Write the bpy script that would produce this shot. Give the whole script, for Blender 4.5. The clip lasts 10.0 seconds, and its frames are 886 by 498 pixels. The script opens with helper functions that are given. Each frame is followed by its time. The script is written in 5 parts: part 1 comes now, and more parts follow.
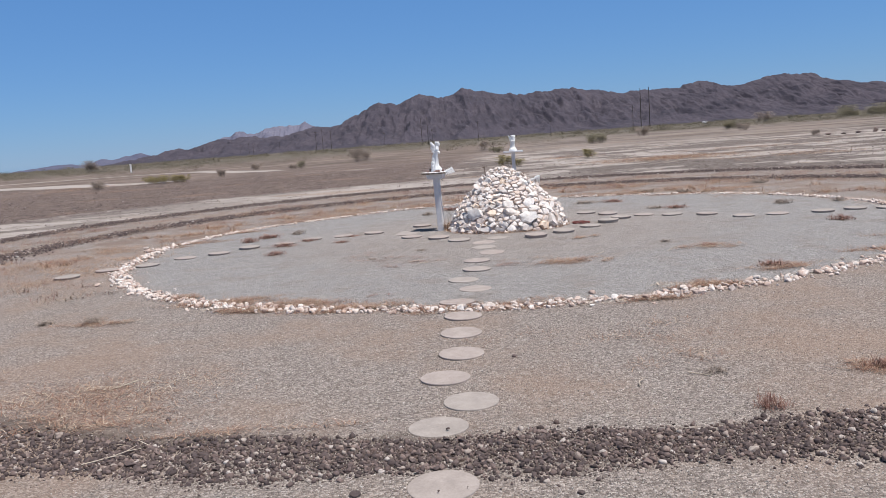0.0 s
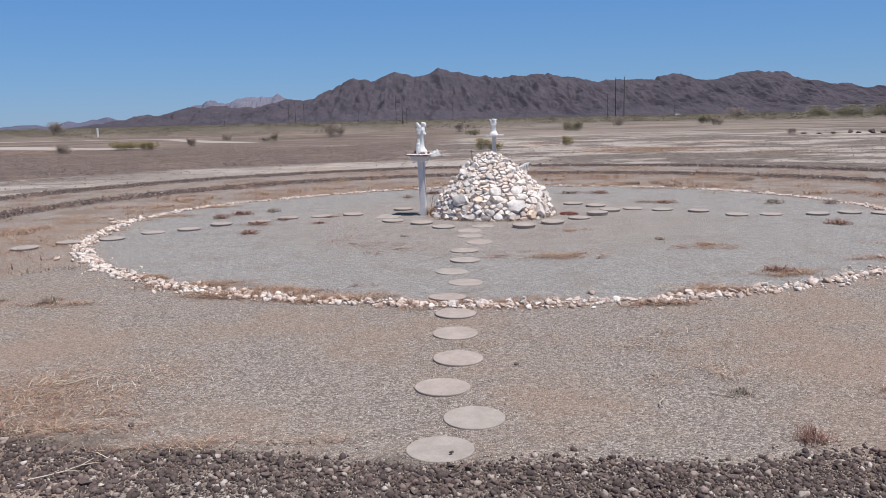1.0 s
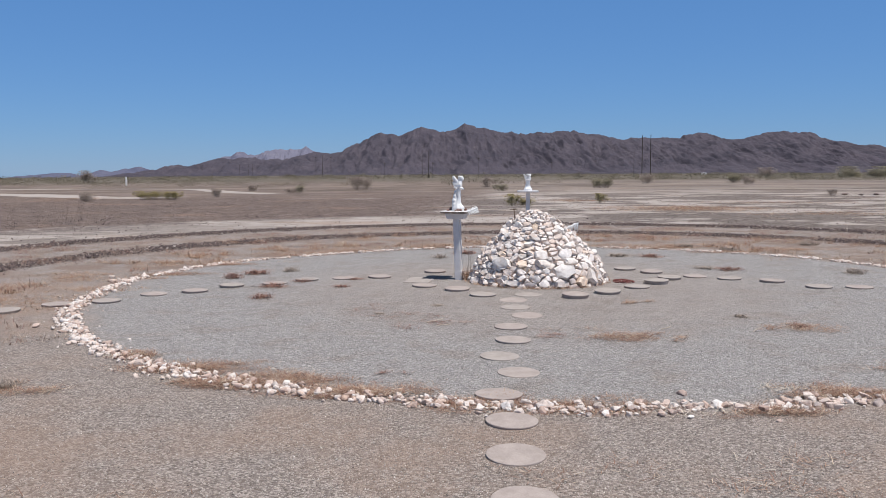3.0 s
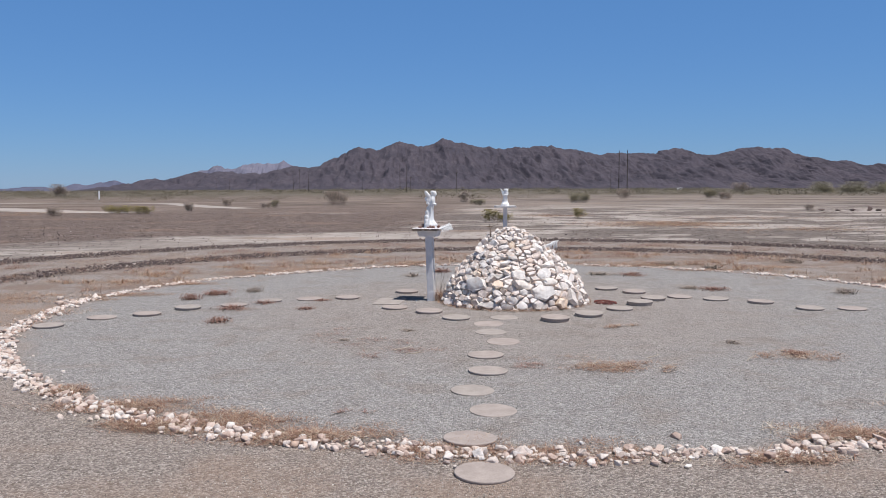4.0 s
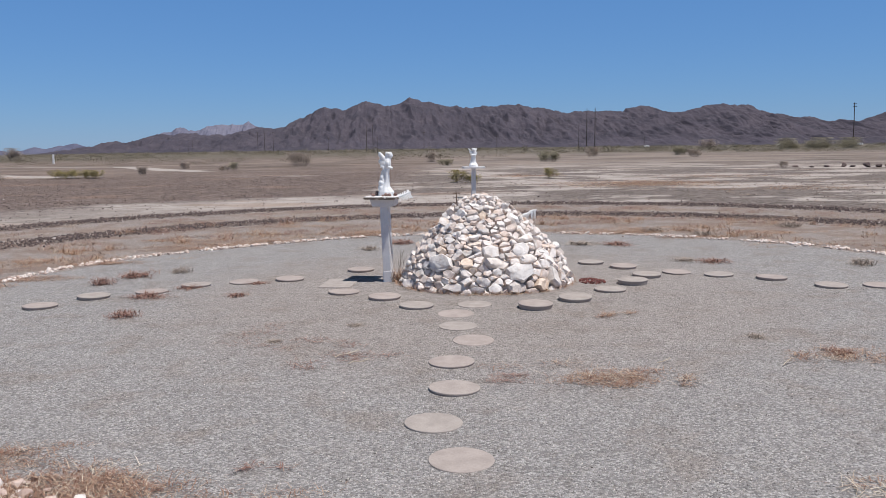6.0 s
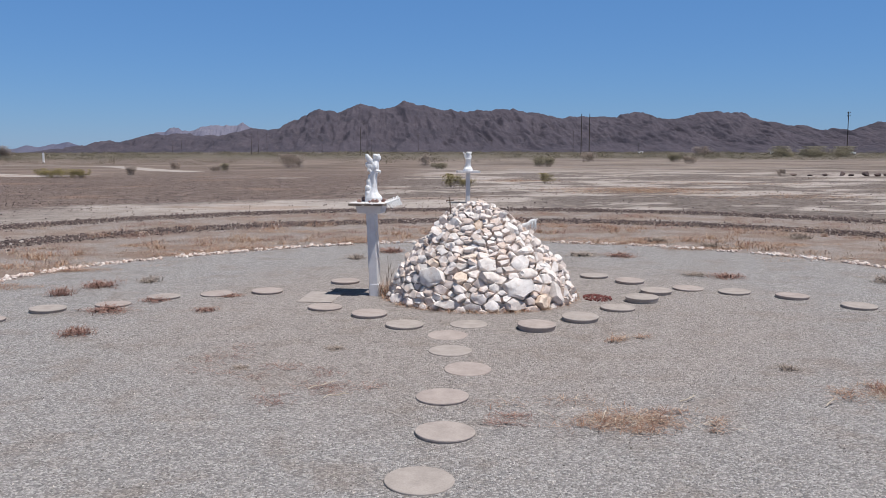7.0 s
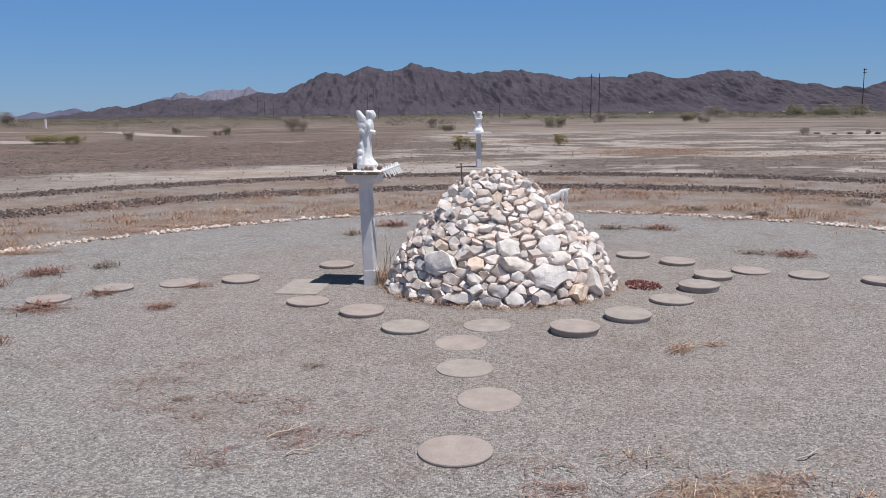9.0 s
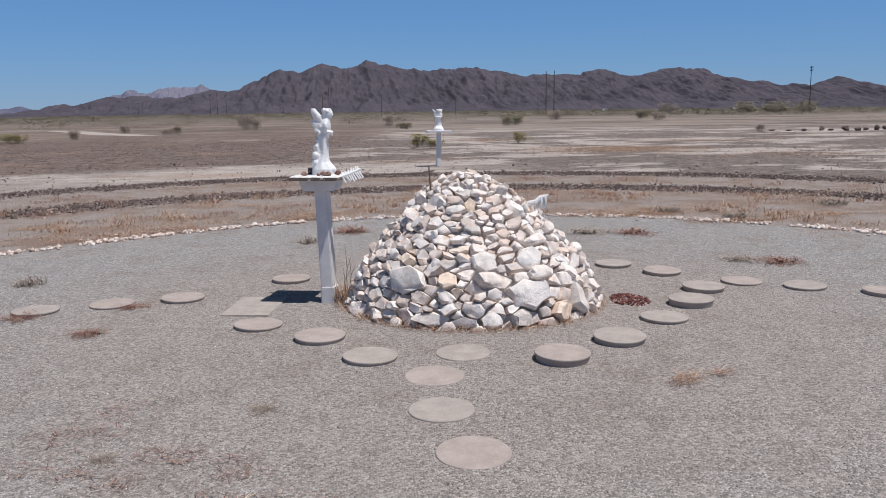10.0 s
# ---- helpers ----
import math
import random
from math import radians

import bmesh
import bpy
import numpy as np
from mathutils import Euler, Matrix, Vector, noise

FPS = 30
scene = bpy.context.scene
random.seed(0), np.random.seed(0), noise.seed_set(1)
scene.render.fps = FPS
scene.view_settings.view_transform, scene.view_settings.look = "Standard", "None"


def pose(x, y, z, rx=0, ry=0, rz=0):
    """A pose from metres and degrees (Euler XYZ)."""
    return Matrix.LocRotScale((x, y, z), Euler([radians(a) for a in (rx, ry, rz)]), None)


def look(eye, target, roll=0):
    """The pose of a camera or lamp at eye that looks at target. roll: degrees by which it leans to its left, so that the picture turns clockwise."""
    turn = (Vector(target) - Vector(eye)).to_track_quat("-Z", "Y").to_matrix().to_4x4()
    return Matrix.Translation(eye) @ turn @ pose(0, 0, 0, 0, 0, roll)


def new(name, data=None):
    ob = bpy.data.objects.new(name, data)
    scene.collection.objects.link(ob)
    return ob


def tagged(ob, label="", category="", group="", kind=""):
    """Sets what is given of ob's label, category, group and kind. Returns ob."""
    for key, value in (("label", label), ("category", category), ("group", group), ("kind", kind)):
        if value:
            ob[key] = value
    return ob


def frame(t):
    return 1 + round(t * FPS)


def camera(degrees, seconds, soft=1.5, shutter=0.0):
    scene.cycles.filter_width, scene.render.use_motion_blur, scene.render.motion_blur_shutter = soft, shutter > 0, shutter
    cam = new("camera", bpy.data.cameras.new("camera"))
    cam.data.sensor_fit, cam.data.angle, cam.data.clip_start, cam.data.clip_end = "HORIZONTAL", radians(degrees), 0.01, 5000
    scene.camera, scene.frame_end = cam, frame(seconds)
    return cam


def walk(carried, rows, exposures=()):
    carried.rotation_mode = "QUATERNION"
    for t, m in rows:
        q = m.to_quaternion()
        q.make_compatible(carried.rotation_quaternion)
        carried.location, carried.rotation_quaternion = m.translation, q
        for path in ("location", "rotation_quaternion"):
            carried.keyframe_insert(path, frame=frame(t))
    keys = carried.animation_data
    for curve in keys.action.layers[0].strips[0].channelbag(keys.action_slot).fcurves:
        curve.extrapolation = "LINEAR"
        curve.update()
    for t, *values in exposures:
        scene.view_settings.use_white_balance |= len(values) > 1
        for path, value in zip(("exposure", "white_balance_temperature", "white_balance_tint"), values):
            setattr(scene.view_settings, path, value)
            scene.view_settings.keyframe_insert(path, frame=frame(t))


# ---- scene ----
cam = camera(56.3, 10.0, 0.75)
PATH = [
    (0, (0.039, 0.184, 1.588), (0.033, 2.166, 1.315), -4.2),
    (0.5, (-0.052, 0.478, 1.592), (-0.084, 2.456, 1.296), -3.0),
    (1, (-0.166, 0.74, 1.612), (-0.098, 2.713, 1.289), -1.3),
    (1.5, (-0.326, 1.048, 1.623), (-0.059, 3.015, 1.376), -0.9),
    (2, (-0.356, 1.395, 1.594), (-0.216, 3.377, 1.367), -1.0),
    (2.5, (-0.332, 1.796, 1.571), (-0.311, 3.786, 1.365), -0.7),
    (2.7, (-0.33, 1.985, 1.584), (-0.319, 3.975, 1.384), -0.4),
    (4, (-0.221, 2.892, 1.585), (-0.154, 4.884, 1.426), -0.2),
    (4.5, (-0.238, 3.321, 1.605), (-0.095, 5.312, 1.469), -0.8),
    (5, (-0.214, 3.702, 1.548), (0.0, 5.681, 1.354), -1.0),
    (5.5, (-0.121, 4.144, 1.587), (0.03, 6.125, 1.356), -1.1),
    (6.8, (0.014, 5.234, 1.562), (0.159, 7.209, 1.285), -0.4),
    (7, (0.025, 5.387, 1.562), (0.183, 7.366, 1.315), 0.0),
    (7.5, (0.077, 5.778, 1.516), (0.242, 7.758, 1.28), 0.3),
    (8, (0.062, 6.193, 1.504), (0.263, 8.158, 1.187), -0.3),
    (8.5, (0.116, 6.578, 1.502), (0.337, 8.533, 1.141), -0.6),
    (9, (0.14, 6.969, 1.491), (0.275, 8.936, 1.156), -0.6),
    (9.5, (0.112, 7.375, 1.51), (0.255, 9.342, 1.179), -0.4),
    (10, (0.118, 7.68, 1.493), (0.356, 9.636, 1.151), -0.7),
]
walk(cam, [(t, look(eye, target, roll)) for t, eye, target, roll in PATH], [(0.0, 0.04), (1.0, 0.0), (2.5, -0.02), (5.0, -0.05), (8.5, -0.09), (10.0, -0.14)])

# ---------------------------------------------------------------- light
SUN = Vector((0.27, -0.21, 0.95)).normalized()
world = bpy.data.worlds.new("desert_sky")
scene.world = world
world.use_nodes = True
wn = world.node_tree
sky = wn.nodes.new("ShaderNodeTexSky")
sky.sky_type = "NISHITA"
sky.sun_disc = False
sky.sun_elevation = math.asin(SUN.z)
sky.sun_rotation = math.atan2(SUN.x, SUN.y)
sky.altitude = 300.0
sky.air_density = 1.0
sky.dust_density = 0.0
sky.ozone_density = 3.0
wn.nodes["Background"].inputs["Strength"].default_value = 0.062
deep = wn.nodes.new("ShaderNodeMix")        # clear desert air: a deeper blue
deep.data_type, deep.blend_type = "RGBA", "MULTIPLY"
deep.inputs[0].default_value = 1.0
deep.inputs[7].default_value = (0.84, 1.08, 1.5, 1.0)
wn.links.new(sky.outputs[0], deep.inputs[6])
even = wn.nodes.new("ShaderNodeMix")
even.data_type = "RGBA"
wn.links.new(deep.outputs[2], even.inputs[6])
# the blue deepens towards the zenith
way_up = wn.nodes.new("ShaderNodeSeparateXYZ")
wn.links.new(wn.nodes.new("ShaderNodeTexCoord").outputs["Generated"], way_up.inputs[0])
fade = wn.nodes.new("ShaderNodeMapRange")
fade.inputs[1].default_value, fade.inputs[2].default_value = 0.24, 0.6
wn.links.new(way_up.outputs[2], fade.inputs[0])
blue = wn.nodes.new("ShaderNodeMix")
blue.data_type = "RGBA"
blue.inputs[6].default_value = (1.65, 4.7, 10.5, 1.0)
blue.inputs[7].default_value = (0.52, 0.72, 1.15, 1.0)
wn.links.new(fade.outputs[0], blue.inputs[0])
wn.links.new(blue.outputs[2], even.inputs[7])
share = wn.nodes.new("ShaderNodeMapRange")
share.inputs[1].default_value, share.inputs[2].default_value = 0.24, 0.6
share.inputs[3].default_value, share.inputs[4].default_value = 0.5, 0.9
wn.links.new(way_up.outputs[2], share.inputs[0])
wn.links.new(share.outputs[0], even.inputs[0])
wn.links.new(even.outputs[2], wn.nodes["Background"].inputs["Color"])

sun_data = bpy.data.lights.new("sun", "SUN")
sun_data.energy = 5.0
sun_data.angle = radians(0.53)
sun_data.color = (1.0, 0.972, 0.952)
sun = new("sun", sun_data)
sun.matrix_world = look(SUN * 50, (0, 0, 0))

# ---------------------------------------------------------------- node helpers


def material(name, rough=0.9):
    m = bpy.data.materials.new(name)
    m.use_nodes = True
    b = m.node_tree.nodes["Principled BSDF"]
    b.inputs["Roughness"].default_value = rough
    b.inputs["Specular IOR Level"].default_value = 0.25
    return m, m.node_tree, b


def node(nt, kind, ins=(), **props):
    n = nt.nodes.new("ShaderNode" + kind)
    for k, v in props.items():
        setattr(n, k, v)
    for k, v in dict(ins).items():
        if isinstance(v, bpy.types.NodeSocket):
            nt.links.new(v, n.inputs[k])
        else:
            n.inputs[k].default_value = v
    return n


def rgb(c):
    return (c[0], c[1], c[2], 1.0)


def math_(nt, op, a, b=0.0):
    return node(nt, "Math", {0: a, 1: b}, operation=op).outputs[0]


def mix(nt, f, a, b, blend="MIX"):
    a = rgb(a) if isinstance(a, tuple) else a
    b = rgb(b) if isinstance(b, tuple) else b
    return node(nt, "Mix", {0: f, 6: a, 7: b}, data_type="RGBA", blend_type=blend).outputs[2]


def noise_(nt, vec, scale, detail=4.0, rough=0.55):
    return node(nt, "TexNoise", {"Vector": vec, "Scale": scale, "Detail": detail, "Roughness": rough}).outputs[0]


def step(nt, v, lo, hi, a=0.0, b=1.0):
    return node(nt, "MapRange", {0: v, 1: lo, 2: hi, 3: a, 4: b}, interpolation_type="SMOOTHSTEP").outputs[0]


def ramp(nt, f, stops):
    n = node(nt, "ValToRGB", {0: f})
    e = n.color_ramp.elements
    while len(e) < len(stops):
        e.new(0.5)
    for el, (p, c) in zip(e, stops):
        el.position, el.color = p, rgb(c)
    return n.outputs[0]


def bump(nt, b, height, strength=0.5, distance=0.01, normal=None):
    ins = {"Strength": strength, "Distance": distance, "Height": height}
    if normal is not None:
        ins["Normal"] = normal
    out = node(nt, "Bump", ins).outputs[0]
    nt.links.new(out, b.inputs["Normal"])
    return out


def position(nt):
    return node(nt, "NewGeometry").outputs["Position"]


def local(nt):
    """Object coordinates, shifted by a random step for each object."""
    tc = node(nt, "TexCoord").outputs["Object"]
    r = node(nt, "ObjectInfo").outputs["Random"]
    s = math_(nt, "MULTIPLY", r, 37.0)
    return node(nt, "VectorMath", {0: tc, 1: s}, operation="ADD").outputs[0]


def any_random(nt):
    """A random number for each object and each loose piece of a mesh."""
    a = node(nt, "ObjectInfo").outputs["Random"]
    g = node(nt, "NewGeometry").outputs["Random Per Island"]
    return math_(nt, "FRACT", math_(nt, "ADD", a, g))


# ---------------------------------------------------------------- plan
RING = (1.15, 13.33)        # centre of the white stone ring
RING_R = 5.81


def ring_radius(a):
    """The ring is a little out of round: its radius towards each bearing, in degrees from east."""
    at = (-180, -159, -126, -105, -90, -69, -50, 0, 30, 45, 70, 100, 128, 138, 150, 172, 180)
    r = (5.91, 5.89, 5.85, 5.80, 5.80, 5.80, 5.86, 5.9, 5.84, 5.68, 5.55, 5.48, 5.47, 5.62, 5.84, 5.92, 5.91)
    return np.interp(np.degrees(a), at, r)


BANDS = ((1.55, 13.38, 9.33, 0.25), (1.5, 14.0, 11.75, 0.25))   # dark rock borders: x, y, radius, half width
PILE = (1.095, 13.93)


def ground_z(x, y):
    r = math.hypot(x, y - 5.0)
    z = 0.008 * noise.noise(Vector((x * 0.9, y * 0.9, 0.0)))
    for cx, cy, br, hw in BANDS:
        d = (math.hypot(x - cx, y - cy) - br) / 0.28
        if abs(d) < 4:
            z += 0.015 * math.exp(-d * d)
    if r > 20.0:
        fall = r - 20.0
        z -= 0.007 * fall * fall / (fall + 3.0)
        k = min(1.0, fall / 12.0)
        z += k * 0.05 * noise.noise(Vector((x * 0.08, y * 0.14, 5.0)))
    return z


# ---------------------------------------------------------------- materials
def ground_material():
    m, nt, b = material("desert_gravel", 0.95)
    p = position(nt)
    sep = node(nt, "SeparateXYZ", {0: p})
    x, y = sep.outputs[0], sep.outputs[1]

    def dist(cx, cy):
        dx, dy = math_(nt, "SUBTRACT", x, cx), math_(nt, "SUBTRACT", y, cy)
        return math_(nt, "SQRT", math_(nt, "ADD", math_(nt, "MULTIPLY", dx, dx), math_(nt, "MULTIPLY", dy, dy)))

    big = noise_(nt, p, 0.55, 5.0, 0.6)
    mid = noise_(nt, p, 2.6, 5.0, 0.6)
    wob = math_(nt, "MULTIPLY", math_(nt, "SUBTRACT", mid, 0.5), 0.7)
    # gravel grains
    cell = node(nt, "TexVoronoi", {"Vector": p, "Scale": 92.0, "Randomness": 1.0})
    grain = node(nt, "SeparateColor", {0: cell.outputs["Color"]}).outputs[0]
    fine = noise_(nt, p, 160.0, 2.0, 0.6)
    speck = math_(nt, "ADD", math_(nt, "MULTIPLY", grain, 0.75), math_(nt, "MULTIPLY", fine, 0.3))
    grey = ramp(nt, speck, [(0.0, (0.065, 0.058, 0.055)), (0.3, (0.205, 0.183, 0.172)), (0.62, (0.365, 0.328, 0.308)), (1.0, (0.74, 0.685, 0.65))])
    odd = node(nt, "TexVoronoi", {"Vector": p, "Scale": 42.0, "Randomness": 1.0})
    pick = node(nt, "SeparateColor", {0: odd.outputs["Color"]})
    grey = mix(nt, math_(nt, "MULTIPLY", step(nt, pick.outputs[0], 0.74, 0.80), step(nt, odd.outputs["Distance"], 0.5, 0.4, 0.0, 0.7)), grey, ramp(nt, pick.outputs[1], [(0.0, (0.07, 0.06, 0.056)), (0.5, (0.2, 0.17, 0.15)), (1.0, (0.62, 0.56, 0.5))]))
    # finer, dustier soil between the stones
    dust = ramp(nt, speck, [(0.1, (0.19, 0.160, 0.143)), (0.5, (0.345, 0.297, 0.268)), (0.9, (0.50, 0.437, 0.397))])
    d_ring = math_(nt, "ADD", dist(*RING), wob)
    inside = step(nt, d_ring, 5.95, 5.55)
    core = step(nt, math_(nt, "ADD", dist(1.0, 13.2), math_(nt, "MULTIPLY", wob, 3.0)), 4.2, 2.2)
    col_in = mix(nt, math_(nt, "MULTIPLY", core, 0.8), mix(nt, 0.3, grey, (0.362, 0.352, 0.343)), dust)
    blot = noise_(nt, p, 1.7, 6.0, 0.68)
    col_in = mix(nt, step(nt, blot, 0.50, 0.66, 0.0, 0.45), col_in, mix(nt, speck, (0.13, 0.10, 0.083), (0.40, 0.325, 0.27)))
    col_in = mix(nt, step(nt, noise_(nt, p, 4.3, 6.0, 0.7), 0.53, 0.66, 0.0, 0.4), col_in, mix(nt, speck, (0.10, 0.088, 0.078), (0.36, 0.315, 0.28)))
    tan = mix(nt, step(nt, big, 0.42, 0.66), grey, mix(nt, 0.5, grey, (0.40, 0.275, 0.20)))
    col_mid = mix(nt, 0.2, tan, (0.31, 0.258, 0.238))
    behind = math_(nt, "MULTIPLY", step(nt, y, 10.0, 16.0), step(nt, mid, 0.35, 0.65, 0.15, 0.6))
    stain = noise_(nt, p, 1.1, 5.0, 0.65)
    col_mid = mix(nt, behind, col_mid, mix(nt, speck, (0.20, 0.168, 0.146), (0.40, 0.335, 0.292)))
    col_mid = mix(nt, math_(nt, "MULTIPLY", step(nt, y, 12.0, 16.0), step(nt, stain, 0.44, 0.60, 0.0, 0.6)), col_mid, (0.225, 0.155, 0.12))
    near = mix(nt, inside, col_mid, col_in)
    # open desert beyond the borders
    sv = node(nt, "VectorMath", {0: p, 1: (0.075, 0.13, 1.0)}, operation="MULTIPLY").outputs[0]
    streak = noise_(nt, sv, 1.0, 6.0, 0.62)
    sv2 = node(nt, "VectorMath", {0: p, 1: (0.26, 0.42, 1.0)}, operation="MULTIPLY").outputs[0]
    thin = noise_(nt, sv2, 1.0, 5.0, 0.65)
    sv3 = node(nt, "VectorMath", {0: p, 1: (1.3, 2.0, 1.0)}, operation="MULTIPLY").outputs[0]
    rip = noise_(nt, sv3, 1.0, 8.0, 0.75)
    edge = math_(nt, "ADD", x, math_(nt, "MULTIPLY", math_(nt, "SUBTRACT", y, 26.0), -0.1))
    edge = math_(nt, "ADD", edge, math_(nt, "MULTIPLY", math_(nt, "SUBTRACT", big, 0.5), 6.0))
    west = math_(nt, "MULTIPLY", step(nt, edge, 1.5, -3.0), step(nt, math_(nt, "ADD", dist(1.5, 14.0), math_(nt, "MULTIPLY", wob, 3.0)), 15.6, 17.6))
    pale_soil = mix(nt, step(nt, rip, 0.35, 0.65), (0.52, 0.46, 0.42), (0.39, 0.34, 0.305))
    cob = node(nt, "SeparateColor", {0: node(nt, "TexVoronoi", {"Vector": p, "Scale": 9.0}).outputs["Color"]})
    cob2 = node(nt, "SeparateColor", {0: node(nt, "TexVoronoi", {"Vector": p, "Scale": 3.5}).outputs["Color"]})
    speck = math_(nt, "ADD", math_(nt, "MULTIPLY", speck, 0.25), math_(nt, "ADD", math_(nt, "MULTIPLY", cob.outputs[0], 0.35), math_(nt, "ADD", math_(nt, "MULTIPLY", cob2.outputs[1], 0.12), math_(nt, "MULTIPLY", rip, 0.32))))
    pavement = mix(nt, step(nt, speck, 0.15, 0.85), mix(nt, west, (0.070, 0.057, 0.051), (0.050, 0.037, 0.033)), mix(nt, west, (0.29, 0.243, 0.215), (0.29, 0.222, 0.19)))
    drk = math_(nt, "MAXIMUM", math_(nt, "MULTIPLY", west, step(nt, streak, 0.66, 0.56, 0.55, 1.0)), step(nt, thin, 0.475, 0.545, 0.0, 0.95))
    drk = math_(nt, "MAXIMUM", drk, step(nt, streak, 0.49, 0.44, 0.0, 0.95))
    drk = math_(nt, "ADD", drk, math_(nt, "MULTIPLY", math_(nt, "SUBTRACT", rip, 0.5), 1.1))
    strip = math_(nt, "MULTIPLY", step(nt, math_(nt, "ADD", dist(1.5, 14.0), math_(nt, "MULTIPLY", wob, 3.0)), 17.4, 15.4), math_(nt, "MULTIPLY", step(nt, x, 7.0, 1.0), step(nt, x, -13.0, -4.0, 0.25, 1.0)))
    drk = math_(nt, "MULTIPLY", drk, math_(nt, "SUBTRACT", 1.0, math_(nt, "MULTIPLY", strip, 0.6)))
    drk = step(nt, drk, 0.0, 1.0)
    desert = mix(nt, drk, pale_soil, pavement)
    desert = mix(nt, step(nt, noise_(nt, sv2, 0.6, 4.0, 0.6), 0.56, 0.70, 0.0, 0.45), desert, (0.36, 0.235, 0.165))
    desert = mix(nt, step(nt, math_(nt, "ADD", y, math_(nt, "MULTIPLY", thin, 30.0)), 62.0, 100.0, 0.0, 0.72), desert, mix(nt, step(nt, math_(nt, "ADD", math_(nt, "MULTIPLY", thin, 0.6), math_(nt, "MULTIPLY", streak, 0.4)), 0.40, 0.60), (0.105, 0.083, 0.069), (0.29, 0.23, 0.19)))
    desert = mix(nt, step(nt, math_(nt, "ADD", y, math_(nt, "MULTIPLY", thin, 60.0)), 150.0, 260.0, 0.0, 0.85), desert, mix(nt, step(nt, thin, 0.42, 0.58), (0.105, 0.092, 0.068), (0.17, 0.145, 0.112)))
    outer = step(nt, math_(nt, "ADD", dist(BANDS[1][0], BANDS[1][1]), wob), 11.6, 12.6)
    col = mix(nt, outer, near, desert)
    # dark soil and grit under the rock borders
    for cx, cy, br, hw in BANDS:
        off = math_(nt, "ABSOLUTE", math_(nt, "SUBTRACT", dist(cx, cy), br))
        off = math_(nt, "SUBTRACT", off, step(nt, y, 10.0, 17.0, -0.06, 0.22))
        band = step(nt, math_(nt, "ADD", off, wob), hw + 0.08, hw - 0.15, 0.0, 0.8)
        col = mix(nt, band, col, mix(nt, speck, (0.075, 0.062, 0.056), (0.25, 0.205, 0.18)))
    col = mix(nt, 1.0, col, mix(nt, inside, mix(nt, step(nt, y, 9.0, 14.0), (0.885, 0.845, 0.805), (0.95, 0.94, 0.935)), (0.915, 0.93, 0.945)), "MULTIPLY")
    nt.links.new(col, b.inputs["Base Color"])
    h = math_(nt, "SUBTRACT", 1.0, cell.outputs["Distance"])
    n1 = bump(nt, b, h, 0.95, 0.012)
    n2 = bump(nt, b, mid, 0.35, 0.05, n1)
    bump(nt, b, noise_(nt, p, 9.0, 4.0, 0.6), 0.55, 0.022, n2)
    return m


def rock_material(name, stops, scale=15.0, stain=(0.58, 0.41, 0.31), amount=0.5, bump_d=0.012):
    m, nt, b = material(name, 0.85)
    v = position(nt)
    base = ramp(nt, any_random(nt), stops)
    n1 = noise_(nt, v, scale, 6.0, 0.62)
    n2 = noise_(nt, v, scale * 5, 4.0, 0.6)
    col = mix(nt, step(nt, n1, 0.40, 0.70, 0.0, 0.6), base, mix(nt, 1.0, base, (0.62, 0.58, 0.57), "MULTIPLY"))
    col = mix(nt, step(nt, noise_(nt, v, scale * 2.2, 5.0, 0.7), 0.62, 0.72, 0.0, 0.5), col, mix(nt, 1.0, base, (0.42, 0.36, 0.33), "MULTIPLY"))
    col = mix(nt, step(nt, noise_(nt, v, scale * 0.6, 4.0), 0.55, 0.70, 0.0, amount), col, stain)
    col = mix(nt, 0.25, col, ramp(nt, n2, [(0.2, (0.3, 0.28, 0.27)), (0.8, (0.95, 0.92, 0.9))]), "OVERLAY")
    nt.links.new(col, b.inputs["Base Color"])
    k = bump(nt, b, n1, 1.0, bump_d * 1.6)
    bump(nt, b, n2, 0.7, bump_d * 0.55, k)
    return m


def plain_material(name, a, c, scale=12.0, rough=0.8, bump_d=0.004, strength=0.4):
    m, nt, b = material(name, rough)
    v = local(nt)
    n1 = noise_(nt, v, scale, 6.0, 0.65)
    n2 = noise_(nt, v, scale * 9, 3.0, 0.6)
    f = math_(nt, "ADD", math_(nt, "MULTIPLY", step(nt, n1, 0.3, 0.7), 0.7), math_(nt, "MULTIPLY", n2, 0.3))
    nt.links.new(mix(nt, f, a, c), b.inputs["Base Color"])
    bump(nt, b, n2, strength, bump_d)
    return m


def piece_material(name, stops, rough=0.85):
    """Colour by loose piece: straw, leaves, pebbles."""
    m, nt, b = material(name, rough)
    nt.links.new(ramp(nt, any_random(nt), stops), b.inputs["Base Color"])
    return m


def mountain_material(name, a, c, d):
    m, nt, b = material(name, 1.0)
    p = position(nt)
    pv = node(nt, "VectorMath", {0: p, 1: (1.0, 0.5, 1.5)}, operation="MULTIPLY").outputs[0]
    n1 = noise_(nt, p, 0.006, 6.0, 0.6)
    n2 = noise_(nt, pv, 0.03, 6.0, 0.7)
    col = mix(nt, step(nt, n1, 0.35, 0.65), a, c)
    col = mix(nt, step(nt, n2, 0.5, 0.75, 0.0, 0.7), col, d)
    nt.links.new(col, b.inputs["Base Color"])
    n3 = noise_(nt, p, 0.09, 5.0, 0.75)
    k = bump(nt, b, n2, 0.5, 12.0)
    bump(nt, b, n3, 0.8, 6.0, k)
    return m


